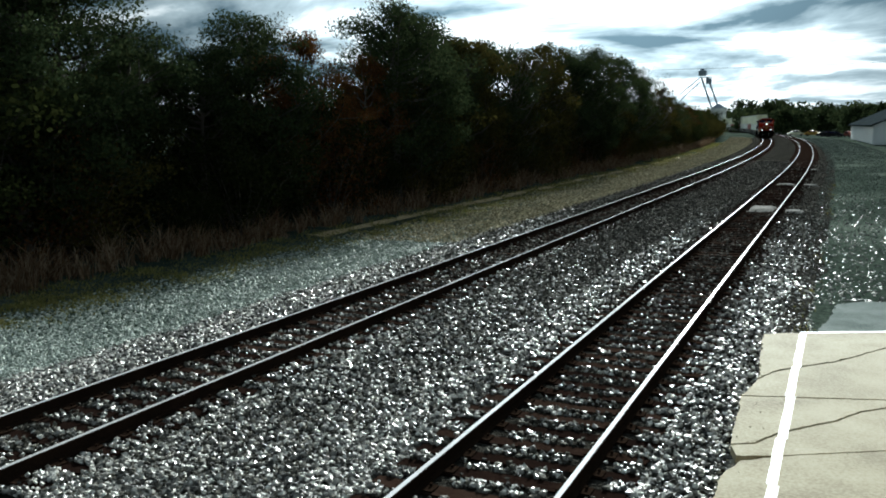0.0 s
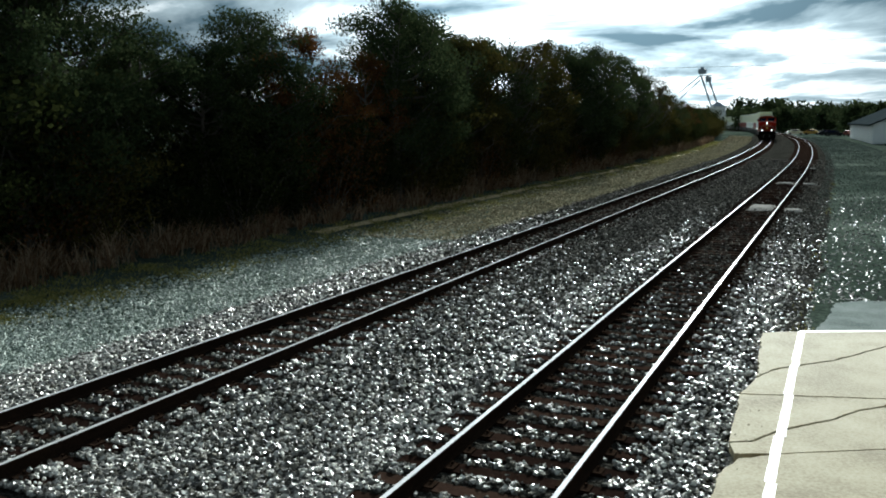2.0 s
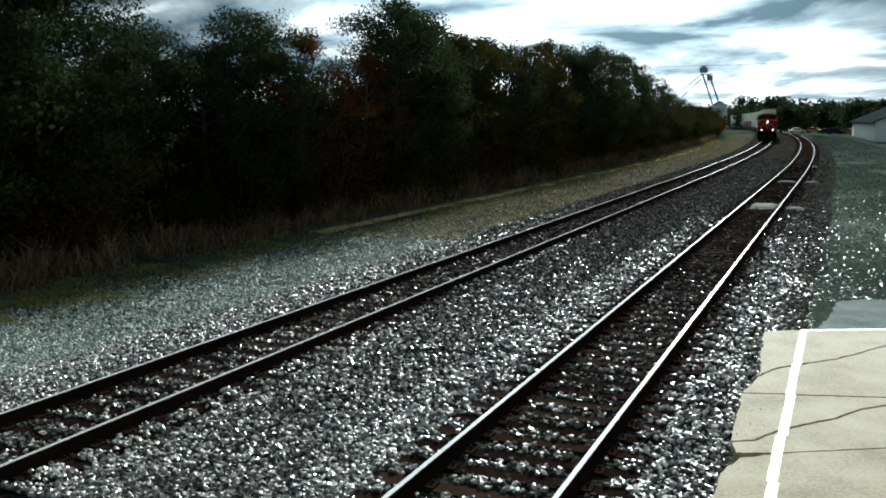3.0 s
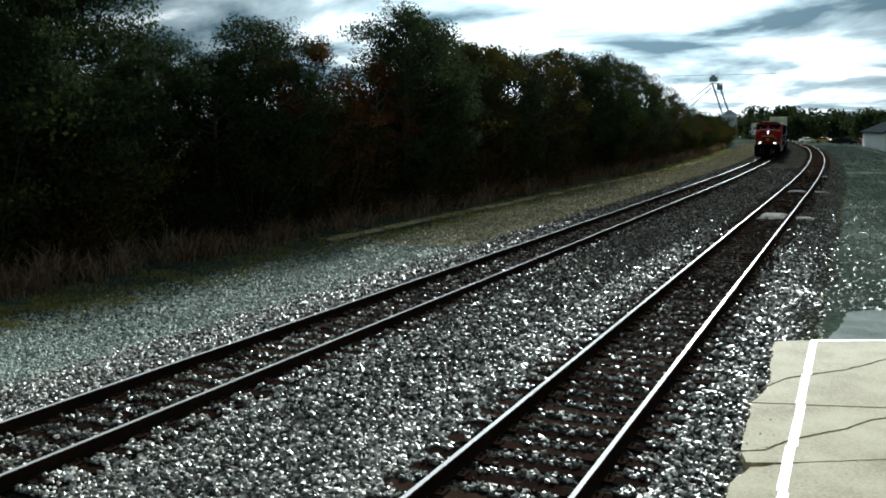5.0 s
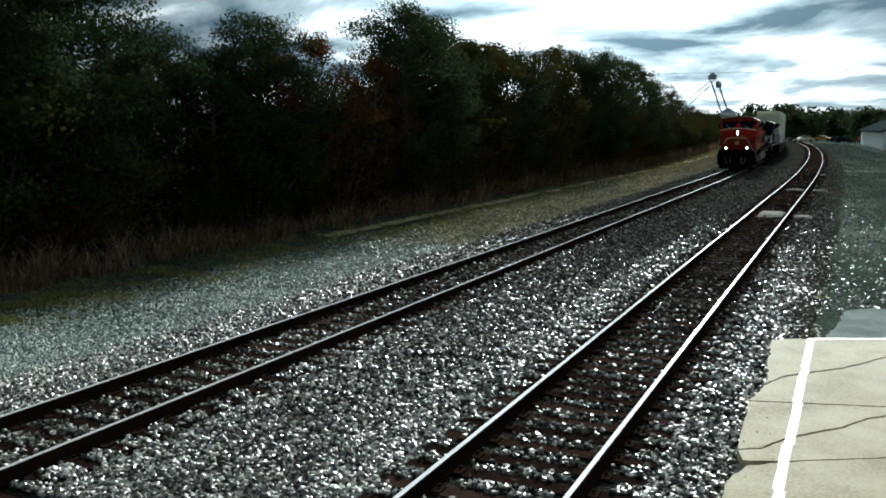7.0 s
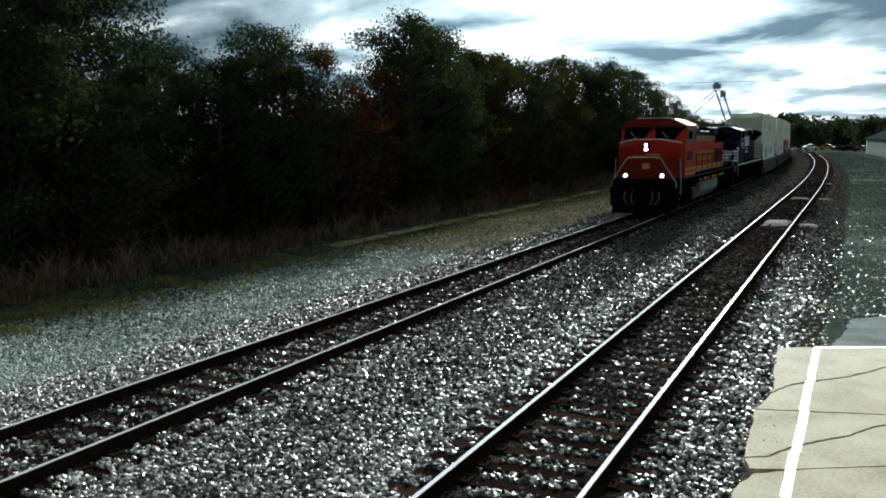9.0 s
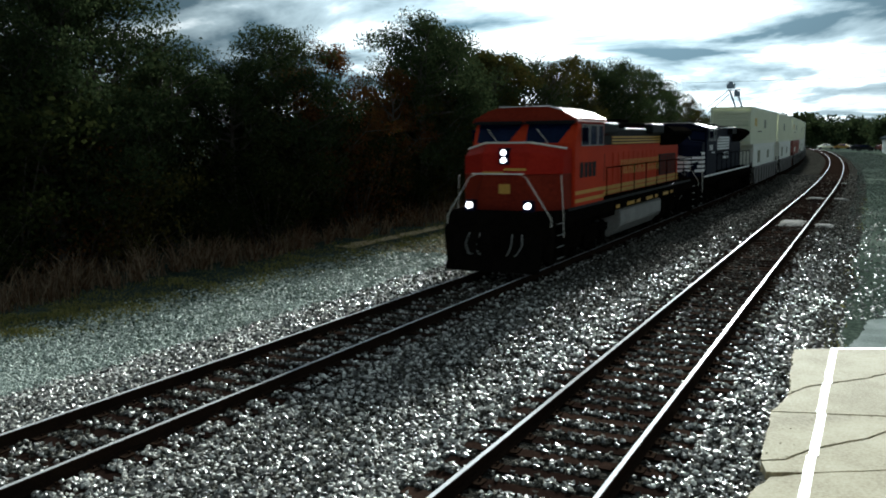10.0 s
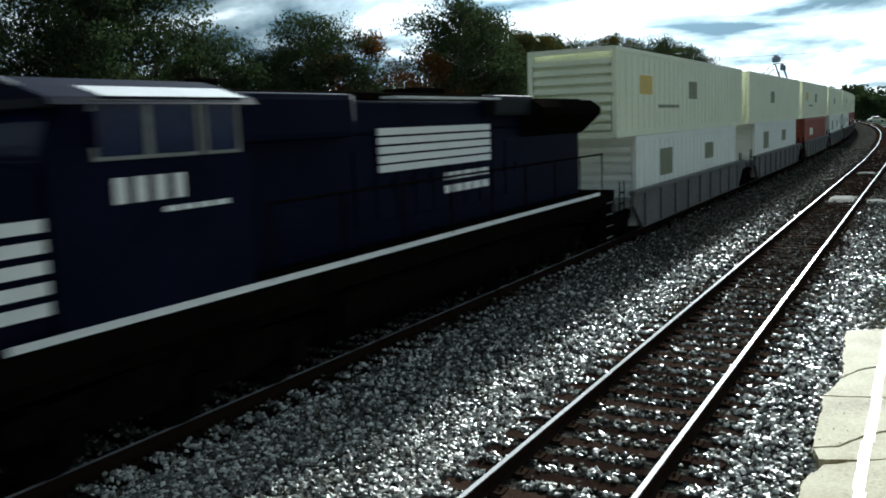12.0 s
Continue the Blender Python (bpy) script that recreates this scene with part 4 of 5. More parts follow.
# ---- the train; each vehicle's own space has its nose at y 0 and its tail at +y, z 0 on the rails ----
def bogie(parent, y, axles, r=0.5, gap=1.85):
    """A truck frame with its wheelsets, as parts of the vehicle. Returns the wheelsets."""
    span = gap * (axles - 1) / 2
    bm = bmesh.new()
    for sx in (-1, 1):
        xo = sx * 1.02
        side_prism(bm, [(y - span - 0.75, 0.62), (y - span - 0.75, 0.86), (y - span * 0.4, 1.0), (y + span * 0.4, 1.0), (y + span + 0.75, 0.86),
                        (y + span + 0.75, 0.62), (y + span * 0.5, 0.42), (y - span * 0.5, 0.42)], xo - 0.07, xo + 0.07)
        for k in range(axles):
            yy = y - span + k * gap
            box(bm, xo - 0.05 + sx * 0.05, xo + 0.05 + sx * 0.12, yy - 0.18, yy + 0.18, r - 0.2, r + 0.2, bevel=0.03)
            for q in (-0.35, 0.35):
                tube(bm, [(xo, yy + q, 0.55), (xo, yy + q, 0.95)], 0.09, 8)
    box(bm, -1.0, 1.0, y - 0.3, y + 0.3, 0.7, 0.95)
    truck = part("bogie", bm, M_GRIME, parent)
    sets = []
    for k in range(axles):
        bm = bmesh.new()
        disc(bm, (-0.95, 0, 0), (1, 0, 0), 0.09, 1.9, 10)
        for sx in (-1, 1):
            disc(bm, (sx * 0.70 - 0.07, 0, 0), (1, 0, 0), r, 0.14, 24)
            disc(bm, (sx * 0.64 - 0.015, 0, 0), (1, 0, 0), r + 0.03, 0.03, 24)
            for a in range(5):
                c = (math.cos(a * math.tau / 5) * r * 0.55, math.sin(a * math.tau / 5) * r * 0.55)
                disc(bm, (sx * 0.77, c[0], c[1]), (sx, 0, 0), 0.07, 0.02, 8)
        w = part("wheelset", bm, M_GRIME, truck)
        w.location = (0, y - span + k * gap, r)
        sets.append(w)
    return sets


def bars(parent, name, material, x, y0, z0, widths, h, gap=0.06, label=""):
    """Lettering too blurred to read, as plain bars on a side at x."""
    y, sx = y0, (1 if x > 0 else -1)
    for w in widths:
        part(name, boxes((min(x, x + sx * 0.008), max(x, x + sx * 0.008), y, y + w, z0, z0 + h)), material, parent, label)
        y += w + gap


def hood_doors(parent, y0, y1, z0, z1, half, material, step=0.62):
    n = max(1, int((y1 - y0) / step))
    w = (y1 - y0) / n
    made = []
    for sx in (-1, 1):
        for k in range(n):
            bm = bmesh.new()
            a = y0 + k * w + 0.03
            box(bm, min(sx * half, sx * (half + 0.025)), max(sx * half, sx * (half + 0.025)), a, a + w - 0.06, z0, z1, bevel=0.008)
            box(bm, min(sx * half, sx * (half + 0.05)), max(sx * half, sx * (half + 0.05)), a + w - 0.16, a + w - 0.11, (z0 + z1) / 2 - 0.1, (z0 + z1) / 2 + 0.1)
            made.append(part("hood_door", bm, material, parent))
    return made


def side_railing(parent, sx, y0, y1, zdeck, posts, material):
    """Posts and rails along a walkway; each post is a part."""
    x = sx * 1.5
    for k in range(posts):
        y = y0 + (y1 - y0) * k / (posts - 1)
        part("handrail_post", tubes([(x, y, zdeck), (x, y, zdeck + 0.98)], r=0.018), material, parent)
    part("handrail", tubes([(x, y0, zdeck + 0.98), (x, y1, zdeck + 0.98)], r=0.02), material, parent)


def locomotive(name, label, length, paint, lamp):
    """A six-axle road locomotive. paint: colours of nose, cab, hood, roof, railing, sill."""
    T = thing(name, label, "locomotive", "locomotives of the train")
    nose_m, low_m, cab_m, hood_m, roof_m, rail_m, sill_m = paint
    L, deck = length, 1.66
    drop = 0.22 if hood_m is M_BLACK else 0.0
    # underframe, pilot and end steps
    part("frame", boxes((-1.5, 1.5, 0.0, L - 1.0, 1.28, deck), (-1.25, 1.25, 0.6, L - 1.6, 1.05, 1.28), bevel=0.02), M_GRIME, T)
    for sx in (-1, 1):
        part("sill_stripe", boxes((min(sx * 1.5, sx * 1.512), max(sx * 1.5, sx * 1.512), 1.2, L - 2.2, deck - 0.05, deck + 0.03)), sill_m, T, "painted walkway edge stripe")
    bm = bmesh.new()
    prism(bm, [(-1.45, 0.42), (1.45, 0.42), (1.5, 1.0), (1.5, 1.3), (-1.5, 1.3), (-1.5, 1.0)], -0.12, 0.12)
    side_prism(bm, [(-0.12, 1.0), (-0.55, 0.15), (-0.48, 0.15), (0.0, 0.9)], -1.3, 1.3)
    part("pilot", bm, M_GRIME, T, "black pilot with snow plough")
    bm = bmesh.new()
    box(bm, -0.14, 0.14, -0.75, 0.1, 0.78, 1.02, bevel=0.03)
    box(bm, -0.22, 0.18, -0.95, -0.6, 0.74, 1.08, bevel=0.06)
    part("coupler", bm, M_GRIME, T)
    for x in (0.45, 0.72, -0.45, -0.75):
        part("air_hose", tubes([(x, -0.15, 1.1), (x * 1.08, -0.3, 0.84), (x * 0.92, -0.37, 0.6), (x * 0.8, -0.35, 0.56)], r=0.015), M_TANK, T, "pale grey rubber hose")
    for sx in (-1, 1):
        for yy in (0.25, L - 1.75):
            for k in range(4):
                z = 0.45 + k * 0.3
                part("step", boxes((min(sx * 1.15, sx * 1.52), max(sx * 1.15, sx * 1.52), yy, yy + 0.5, z, z + 0.035)), M_GRIME, T)
                part("step_edge", boxes((min(sx * 1.521, sx * 1.54), max(sx * 1.521, sx * 1.54), yy, yy + 0.5, z, z + 0.02)), M_TANK, T, "pale painted step edge")
            for q in (yy - 0.03, yy + 0.5):
                part("step_stringer", boxes((min(sx * 1.15, sx * 1.5), max(sx * 1.15, sx * 1.5), q, q + 0.03, 0.42, 1.5)), M_GRIME, T)
    # front handrails, dropping outwards from the nose to the corner steps
    for sx in (-1, 1):
        part("front_handrail", tubes([(sx * 0.62, -0.05, deck + 0.95), (sx * 0.78, -0.05, deck + 0.90), (sx * 1.40, -0.04, deck - 0.05), (sx * 1.46, -0.02, deck - 0.15), (sx * 1.46, 0.0, 0.95)], r=0.013), rail_m, T)
        part("corner_handrail", tubes([(sx * 1.46, 0.75, deck + 0.92), (sx * 1.52, 0.76, deck - 0.1), (sx * 1.52, 0.8, 0.95)], r=0.014), rail_m, T)
    part("front_handrail", tubes([(-0.72, -0.05, deck + 0.98), (0.72, -0.05, deck + 0.98)], r=0.02), rail_m, T)
    # short nose: a wide chamfered brow over a narrower lower front
    bm = bmesh.new()
    plan = [(-0.62, 0.40), (0.62, 0.40), (1.42, 1.02), (1.42, 2.1), (-1.42, 2.1), (-1.42, 1.02)]
    rings = []
    for z, back, rise in ((2.60, 0.0, 0.0), (3.06, 0.03, 0.12), (3.26, 0.30, 0.17)):
        rings.append([bm.verts.new((x, y + back * (y < 1.2), z + rise * (abs(x) < 1))) for x, y in plan])
    for a, b in zip(rings, rings[1:]):
        for i in range(6):
            bm.faces.new((a[i], a[(i + 1) % 6], b[(i + 1) % 6], b[i]))
    bm.faces.new(rings[-1]), bm.faces.new(rings[0][::-1])
    bmesh.ops.bevel(bm, geom=bm.edges[:], offset=0.035, segments=2, affect="EDGES", profile=0.6)
    part("nose", bm, nose_m, T)
    bm = bmesh.new()
    a = [bm.verts.new((x, y, deck)) for x, y in ((-0.85, 0.46), (0.85, 0.46), (1.42, 1.06), (1.42, 2.1), (-1.42, 2.1), (-1.42, 1.06))]
    b = [bm.verts.new((x, y, 2.596)) for x, y in ((-0.62, 0.46), (0.62, 0.46), (1.42, 1.06), (1.42, 2.1), (-1.42, 2.1), (-1.42, 1.06))]
    for i in range(6):
        bm.faces.new((a[i], a[(i + 1) % 6], b[(i + 1) % 6], b[i]))
    bm.faces.new(b), bm.faces.new(a[::-1])
    # on the orange engine the shade below the brow is put into this darker colour
    part("lower_nose", bm, low_m, T, "dark lower nose")
    if drop == 0:
        part("nose_door", boxes((-0.36, 0.10, 0.43, 0.46, deck + 0.06, 2.5), bevel=0.01), low_m, T)
    # cab
    bm = bmesh.new()
    side_prism(bm, [(1.75, deck), (1.75, 3.36), (2.05, 4.02 - drop * 0.5), (4.6, 4.02 - drop * 0.5), (4.6, deck)], -1.5, 1.5)
    bmesh.ops.bevel(bm, geom=bm.edges[:], offset=0.03, segments=2, affect="EDGES")
    cab = part("cab", bm, cab_m, T)
    bm = bmesh.new()
    prism(bm, [(-1.56, 3.98 - drop * 0.5), (-1.5, 4.08 - drop * 0.6), (-1.1, 4.29 - drop), (-0.7, 4.40 - drop), (0.7, 4.40 - drop), (1.1, 4.29 - drop), (1.5, 4.08 - drop * 0.6), (1.56, 3.98 - drop * 0.5)], 1.85, 4.75)
    # the red roof's shading is painted in with maroon
    part("cab_roof", bm, roof_m if drop else M_MAROON, T)
    for sx in (-1, 1):
        xin, zin = (1.112, 4.298 - drop) if drop else (1.31, 4.194)
        # sunlight on the roof slope, painted as a thin pale panel
        bm = bmesh.new()
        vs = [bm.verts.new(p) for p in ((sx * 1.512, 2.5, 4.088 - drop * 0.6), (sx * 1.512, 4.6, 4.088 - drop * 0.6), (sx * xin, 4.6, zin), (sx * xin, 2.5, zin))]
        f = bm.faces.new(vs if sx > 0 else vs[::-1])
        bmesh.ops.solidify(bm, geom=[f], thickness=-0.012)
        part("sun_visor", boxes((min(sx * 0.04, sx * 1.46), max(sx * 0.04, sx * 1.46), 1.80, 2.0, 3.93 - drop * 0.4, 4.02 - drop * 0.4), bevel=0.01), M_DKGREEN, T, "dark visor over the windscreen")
        part("roof_edge", bm, M_PALE_EDGE, T, "roof edge panel coloured pale as a sun highlight")
        # windscreen in two panes, side windows in three
        x0, x1 = (0.08, 1.38) if sx > 0 else (-1.38, -0.08)
        bm = bmesh.new()
        vs = [bm.verts.new(p) for p in ((x0, 1.772, 3.43), (x1, 1.772, 3.40), (x1, 2.018, 3.95), (x0, 2.018, 3.95))]
        f = bm.faces.new(vs)
        bmesh.ops.solidify(bm, geom=[f], thickness=0.03)
        pane = part("windscreen", bm, M_GLASS, T, "dark tinted windscreen pane")
        part("wiper", tubes([((x0 + x1) / 2, 1.74, 3.42), (x0 + 0.3, 1.86, 3.80)], r=0.012), M_RAILING, pane)
        for y0, y1 in ((2.35, 3.0), (3.08, 3.75), (3.9, 4.4)):
            pane = part("side_window", boxes((min(sx * 1.49, sx * 1.508), max(sx * 1.49, sx * 1.508), y0, y1, 3.35, 3.88), bevel=0.006), M_GLASS, T, "dark side window")
            bm = bmesh.new()
            for a, b, c, d in ((y0 - 0.04, y0, 3.31, 3.92), (y1, y1 + 0.04, 3.31, 3.92), (y0, y1, 3.88, 3.92), (y0, y1, 3.31, 3.35)):
                box(bm, min(sx * 1.49, sx * 1.53), max(sx * 1.49, sx * 1.53), a, b, c, d)
            part("window_frame", bm, M_TANK, pane, "metal window surround")
        part("mirror", boxes((min(sx * 1.56, sx * 1.72), max(sx * 1.56, sx * 1.72), 2.2, 2.24, 3.45, 3.8), bevel=0.01), M_BLACK, T)
    part("roof_trim", tubes([(-0.72, 1.84, 4.41 - drop), (0.72, 1.84, 4.41 - drop), (1.12, 1.84, 4.30 - drop)], r=0.022), M_PALE_EDGE, T, "pale trim along the roof front")
    # lamps
    bm = bmesh.new()
    box(bm, -0.15, 0.15, 0.37, 0.62, 2.86, 3.30, bevel=0.04)
    lamp_box = part("headlight_housing", bm, M_BLACK, T)
    for sx in (-1, 1):
        part("headlight", disc(bmesh.new(), (0, 0.37, 3.08 + sx * 0.10), (0, -1, 0), 0.075, 0.04, 16, 0.065), lamp, lamp_box, "round headlight")
        ditch = part("ditch_light_housing", boxes((sx * 0.82 - 0.14, sx * 0.82 + 0.14, -0.02, 0.2, deck, deck + 0.30), bevel=0.03), M_BLACK, T)
        part("ditch_light", disc(bmesh.new(), (sx * 0.82, -0.02, deck + 0.16), (0, -1, 0), 0.088, 0.05, 16, 0.078), lamp, ditch, "round ditch light")
    # long hood, roof gear and radiator
    top, belt = (4.10, 3.42) if drop else (4.06, 3.30)
    part("hood", boxes((-0.92, 0.92, 4.6, L - 2.1, deck, belt), bevel=0.03), hood_m, T)
    part("upper_hood", boxes((-0.93, 0.93, 4.6, L - 2.1, belt + 0.004, belt + 0.54), bevel=0.05), M_DKGREEN if hood_m is not M_BLACK else M_BLACK, T, "dark upper hood")
    part("hood_roof", boxes((-0.88, 0.88, 4.75, L - 5.6, belt + 0.5, top), bevel=0.08), M_GRIME, T)
    part("dynamic_brake_box", boxes((-1.2, 1.2, 4.8, 7.4, 3.62 - drop, top - 0.05), bevel=0.10), M_DKGREEN if hood_m is not M_BLACK else M_BLACK, T)
    part("exhaust_outlet", boxes((-0.4, 0.4, 10.6, 11.7, top - 0.02, top + 0.14), bevel=0.05), M_GRIME, T)
    part("air_intake", boxes((-1.18, 1.18, 12.3, 14.3, 3.66, top - 0.02), bevel=0.08), M_DKGREEN, T)
    bm = bmesh.new()
    prism(bm, [(-0.94, 3.2), (-1.45, 3.66), (-1.45, top - 0.28), (-1.2, top - 0.1), (1.2, top - 0.1), (1.45, top - 0.28), (1.45, 3.66), (0.94, 3.2)], L - 5.7, L - 1.9)
    part("radiator_wing", bm, M_GRIME, T, "dark matt overhanging radiator wing")
    bm = bmesh.new()
    for k in range(14):
        y = L - 5.5 + k * 0.25
        box(bm, -1.0, 1.0, y, y + 0.1, top - 0.11, top - 0.06)
    part("radiator_grille", bm, M_GRIME, T)
    part("horn", tubes([(0.2, 5.4, top - 0.1), (0.2, 5.4, top + 0.12), (0.2, 4.95, top + 0.14)], [(0.35, 5.4, top + 0.12), (0.35, 5.0, top + 0.14)], r=0.04, sides=8), M_GRIME, T)
    hood_doors(T, 7.6, L - 6.0, deck + 0.36, belt - 0.24, 0.92, hood_m)
    # fuel tank, bogies, railings
    bm = bmesh.new()
    prism(bm, [(-1.42, 1.22), (-1.42, 0.72), (-1.05, 0.34), (1.05, 0.34), (1.42, 0.72), (1.42, 1.22)], L / 2 - 3.4, L / 2 + 2.6)
    bmesh.ops.bevel(bm, geom=bm.edges[:], offset=0.04, segments=2, affect="EDGES")
    part("fuel_tank", bm, M_TANK if hood_m is not M_BLACK else M_GRIME, T, "grey fuel tank" if hood_m is not M_BLACK else "black fuel tank")
    for sx in (-1, 1):
        side_railing(T, sx, 4.9, L - 2.0, deck, 9, M_GRIME)
        part("air_reservoir", disc(bmesh.new(), (sx * 1.2, L / 2 - 3.2, 1.12), (0, 1, 0), 0.14, 3.5, 12), M_GRIME, T)
    sets = bogie(T, 3.9, 3) + bogie(T, L - 5.0, 3)
    part("rear_coupler", boxes((-0.14, 0.14, L - 1.05, L - 0.3, 0.78, 1.02), bevel=0.03), M_GRIME, T)
    return T, sets


def orange_engine():
    T, sets = locomotive("locomotive", "orange and red diesel freight locomotive with yellow stripes and lit lamps", 20.4,
                         (M_RED, M_MAROON, M_ORANGE, M_ORANGE, M_RED, M_RAILING, M_DKGREEN), M_LAMP)
    L, deck = 20.4, 1.66
    # red upper band of the cab sides, yellow bands along the flanks
    for sx in (-1, 1):
        a, b = sorted((sx * 1.5, sx * 1.508))
        part("cab_band", boxes((a, b, 1.9, 4.58, 3.93, 4.0)), M_RED, T, "red band over the side windows")
        for z in (1.78, 2.0):
            part("cab_stripe", boxes((a, b, 1.78, 4.58, z, z + 0.10)), M_YELLOW, T, "yellow stripe")
        a, b = sorted((sx * 0.92, sx * 0.956))
        for z0, z1 in ((deck + 0.04, deck + 0.16), (deck + 0.20, deck + 0.32), (3.32, 3.38), (3.42, 3.48), (3.52, 3.58)):
            part("hood_stripe", boxes((a, b, 4.65 if z0 < 3 else 7.45, L - 2.2 if z0 < 3 else L - 5.8, z0, z1)), M_YELLOW, T, "yellow stripe along the hood")
        bars(T, "letter_bar", M_YELLOW, sx * 0.952, 8.6, 2.28, (0.13,) * 18, 0.5, 0.20, "blurred yellow lettering")
        bars(T, "number_bar", M_DKGREEN, sx * 1.505, 2.2, 2.45, (0.3, 0.3, 0.3, 0.3), 0.42, 0.10, "blurred dark number")
        a, b = sorted((sx * 0.92, sx * 0.99))
        part("equipment_door", boxes((a, b, 5.5, 6.5, 2.15, 3.02), bevel=0.01), M_MAROON, T, "dark recessed door behind the cab")
        part("radiator_inlet", boxes((a, b, L - 6.0, L - 2.9, 2.02, 2.86), bevel=0.01), M_DKGREEN, T, "dark radiator inlet screen")
        for k in range(9):
            p, q = sorted((sx * 0.99, sx * 1.005))
            part("inlet_bar", boxes((p, q, L - 5.85 + k * 0.34, L - 5.75 + k * 0.34, 2.06, 2.82)), M_MAROON, T, "maroon upright screen bar")
        p, q = sorted((sx * 0.97, sx * 1.02))
        # sunlit hood edge, drawn as a pale strip
        part("roof_edge_strip", boxes((p, q, 8.9, 11.9, 3.80, 3.86), bevel=0.01), M_PALE_EDGE, T, "roof edge strip coloured pale as a sun highlight")
        for k in range(7):
            a, b = sorted((sx * 1.5, sx * 1.515))
            part("sill_mark", boxes((a, b, 6.0 + k * 1.35, 6.0 + k * 1.35 + (0.95 if k % 2 else 0.4), 1.33, 1.44)), M_YELLOW, T, "short yellow sill mark")
    # yellow edging of the nose
    for sx in (-1, 1):
        bm = bmesh.new()
        box(bm, min(0, sx * 0.62), max(0, sx * 0.62), 0.385, 0.40, 2.62 + (sx > 0) * 0.09, 2.68 + (sx > 0) * 0.09)
        part("nose_stripe", bm, M_YELLOW, T, "yellow stripe on the nose")
    part("nose_emblem", boxes((-0.16, 0.16, 0.41, 0.43, 2.1, 2.35), bevel=0.008), M_YELLOW, T, "plain yellow emblem")
    part("brow", tubes([(-1.42, 1.3, 3.27), (-0.66, 0.70, 3.43), (0.66, 0.70, 3.43), (1.42, 1.3, 3.27)], r=0.03), M_RAILING, T, "pale edge over the nose")
    return T, sets


def black_engine():
    T, sets = locomotive("locomotive", "black diesel freight locomotive with white nose stripes and white sill line", 19.8,
                         (M_BLACK, M_BLACK, M_BLACK, M_BLACK, M_BLACK, M_RAILING, M_LOCOWHITE), M_LAMP_OFF)
    deck, L = 1.66, 19.8
    for k in range(5):
        z = deck + 0.22 + k * 0.2
        bm = bmesh.new()
        f = 0.85 - 0.23 * (z - deck) / 0.94
        path = [(-1.435, 2.08 + k * 0.06), (-1.435, 1.04), (-f, 0.445), (f, 0.445), (1.435, 1.04), (1.435, 2.08 + k * 0.06)]
        for (xa, ya), (xb, yb) in zip(path, path[1:]):
            vs = [bm.verts.new(p) for p in ((xa, ya, z), (xb, yb, z), (xb, yb, z + 0.125), (xa, ya, z + 0.125))]
            bm.faces.new(vs)
        bmesh.ops.remove_doubles(bm, verts=bm.verts[:], dist=0.001)
        bmesh.ops.solidify(bm, geom=bm.faces[:], thickness=0.012)
        part("nose_stripe", bm, M_LOCOWHITE, T, "white stripe round the nose")
    for sx in (-1, 1):
        bars(T, "number_bar", M_LOCOWHITE, sx * 1.505, 2.55, 2.86, (0.15,) * 4, 0.27, 0.12, "blurred white number")
        bars(T, "letter_bar", M_LOCOWHITE, sx * 1.505, 3.2, 2.72, (0.2, 0.2, 0.2, 0.25), 0.06, 0.05, "blurred white lettering")
        bars(T, "letter_bar", M_LOCOWHITE, sx * 0.955, 10.5, 2.28, (0.35, 0.3, 0.3, 0.35, 0.3), 0.14, 0.06, "blurred white lettering")
        bars(T, "letter_bar", M_LOCOWHITE, sx * 0.955, 10.5, 2.52, (0.35, 0.3, 0.35, 0.3, 0.3), 0.14, 0.06, "blurred white lettering")
        # louvred panel under the radiator, painted white
        for k in range(5):
            z = 2.80 + k * 0.15
            a, b = sorted((sx * 0.95, sx * 1.0))
            part("louvre", boxes((a, b, 8.3, 12.4, z, z + 0.115), bevel=0.01), M_LOCOWHITE, T, "white painted louvre")
        a, b = sorted((sx * 1.0, sx * 1.3))
        part("roof_rail", boxes((a, b, 8.4, 12.3, 3.98, 4.02)), M_PALE_EDGE, T, "pale roof edge")
    return T, sets


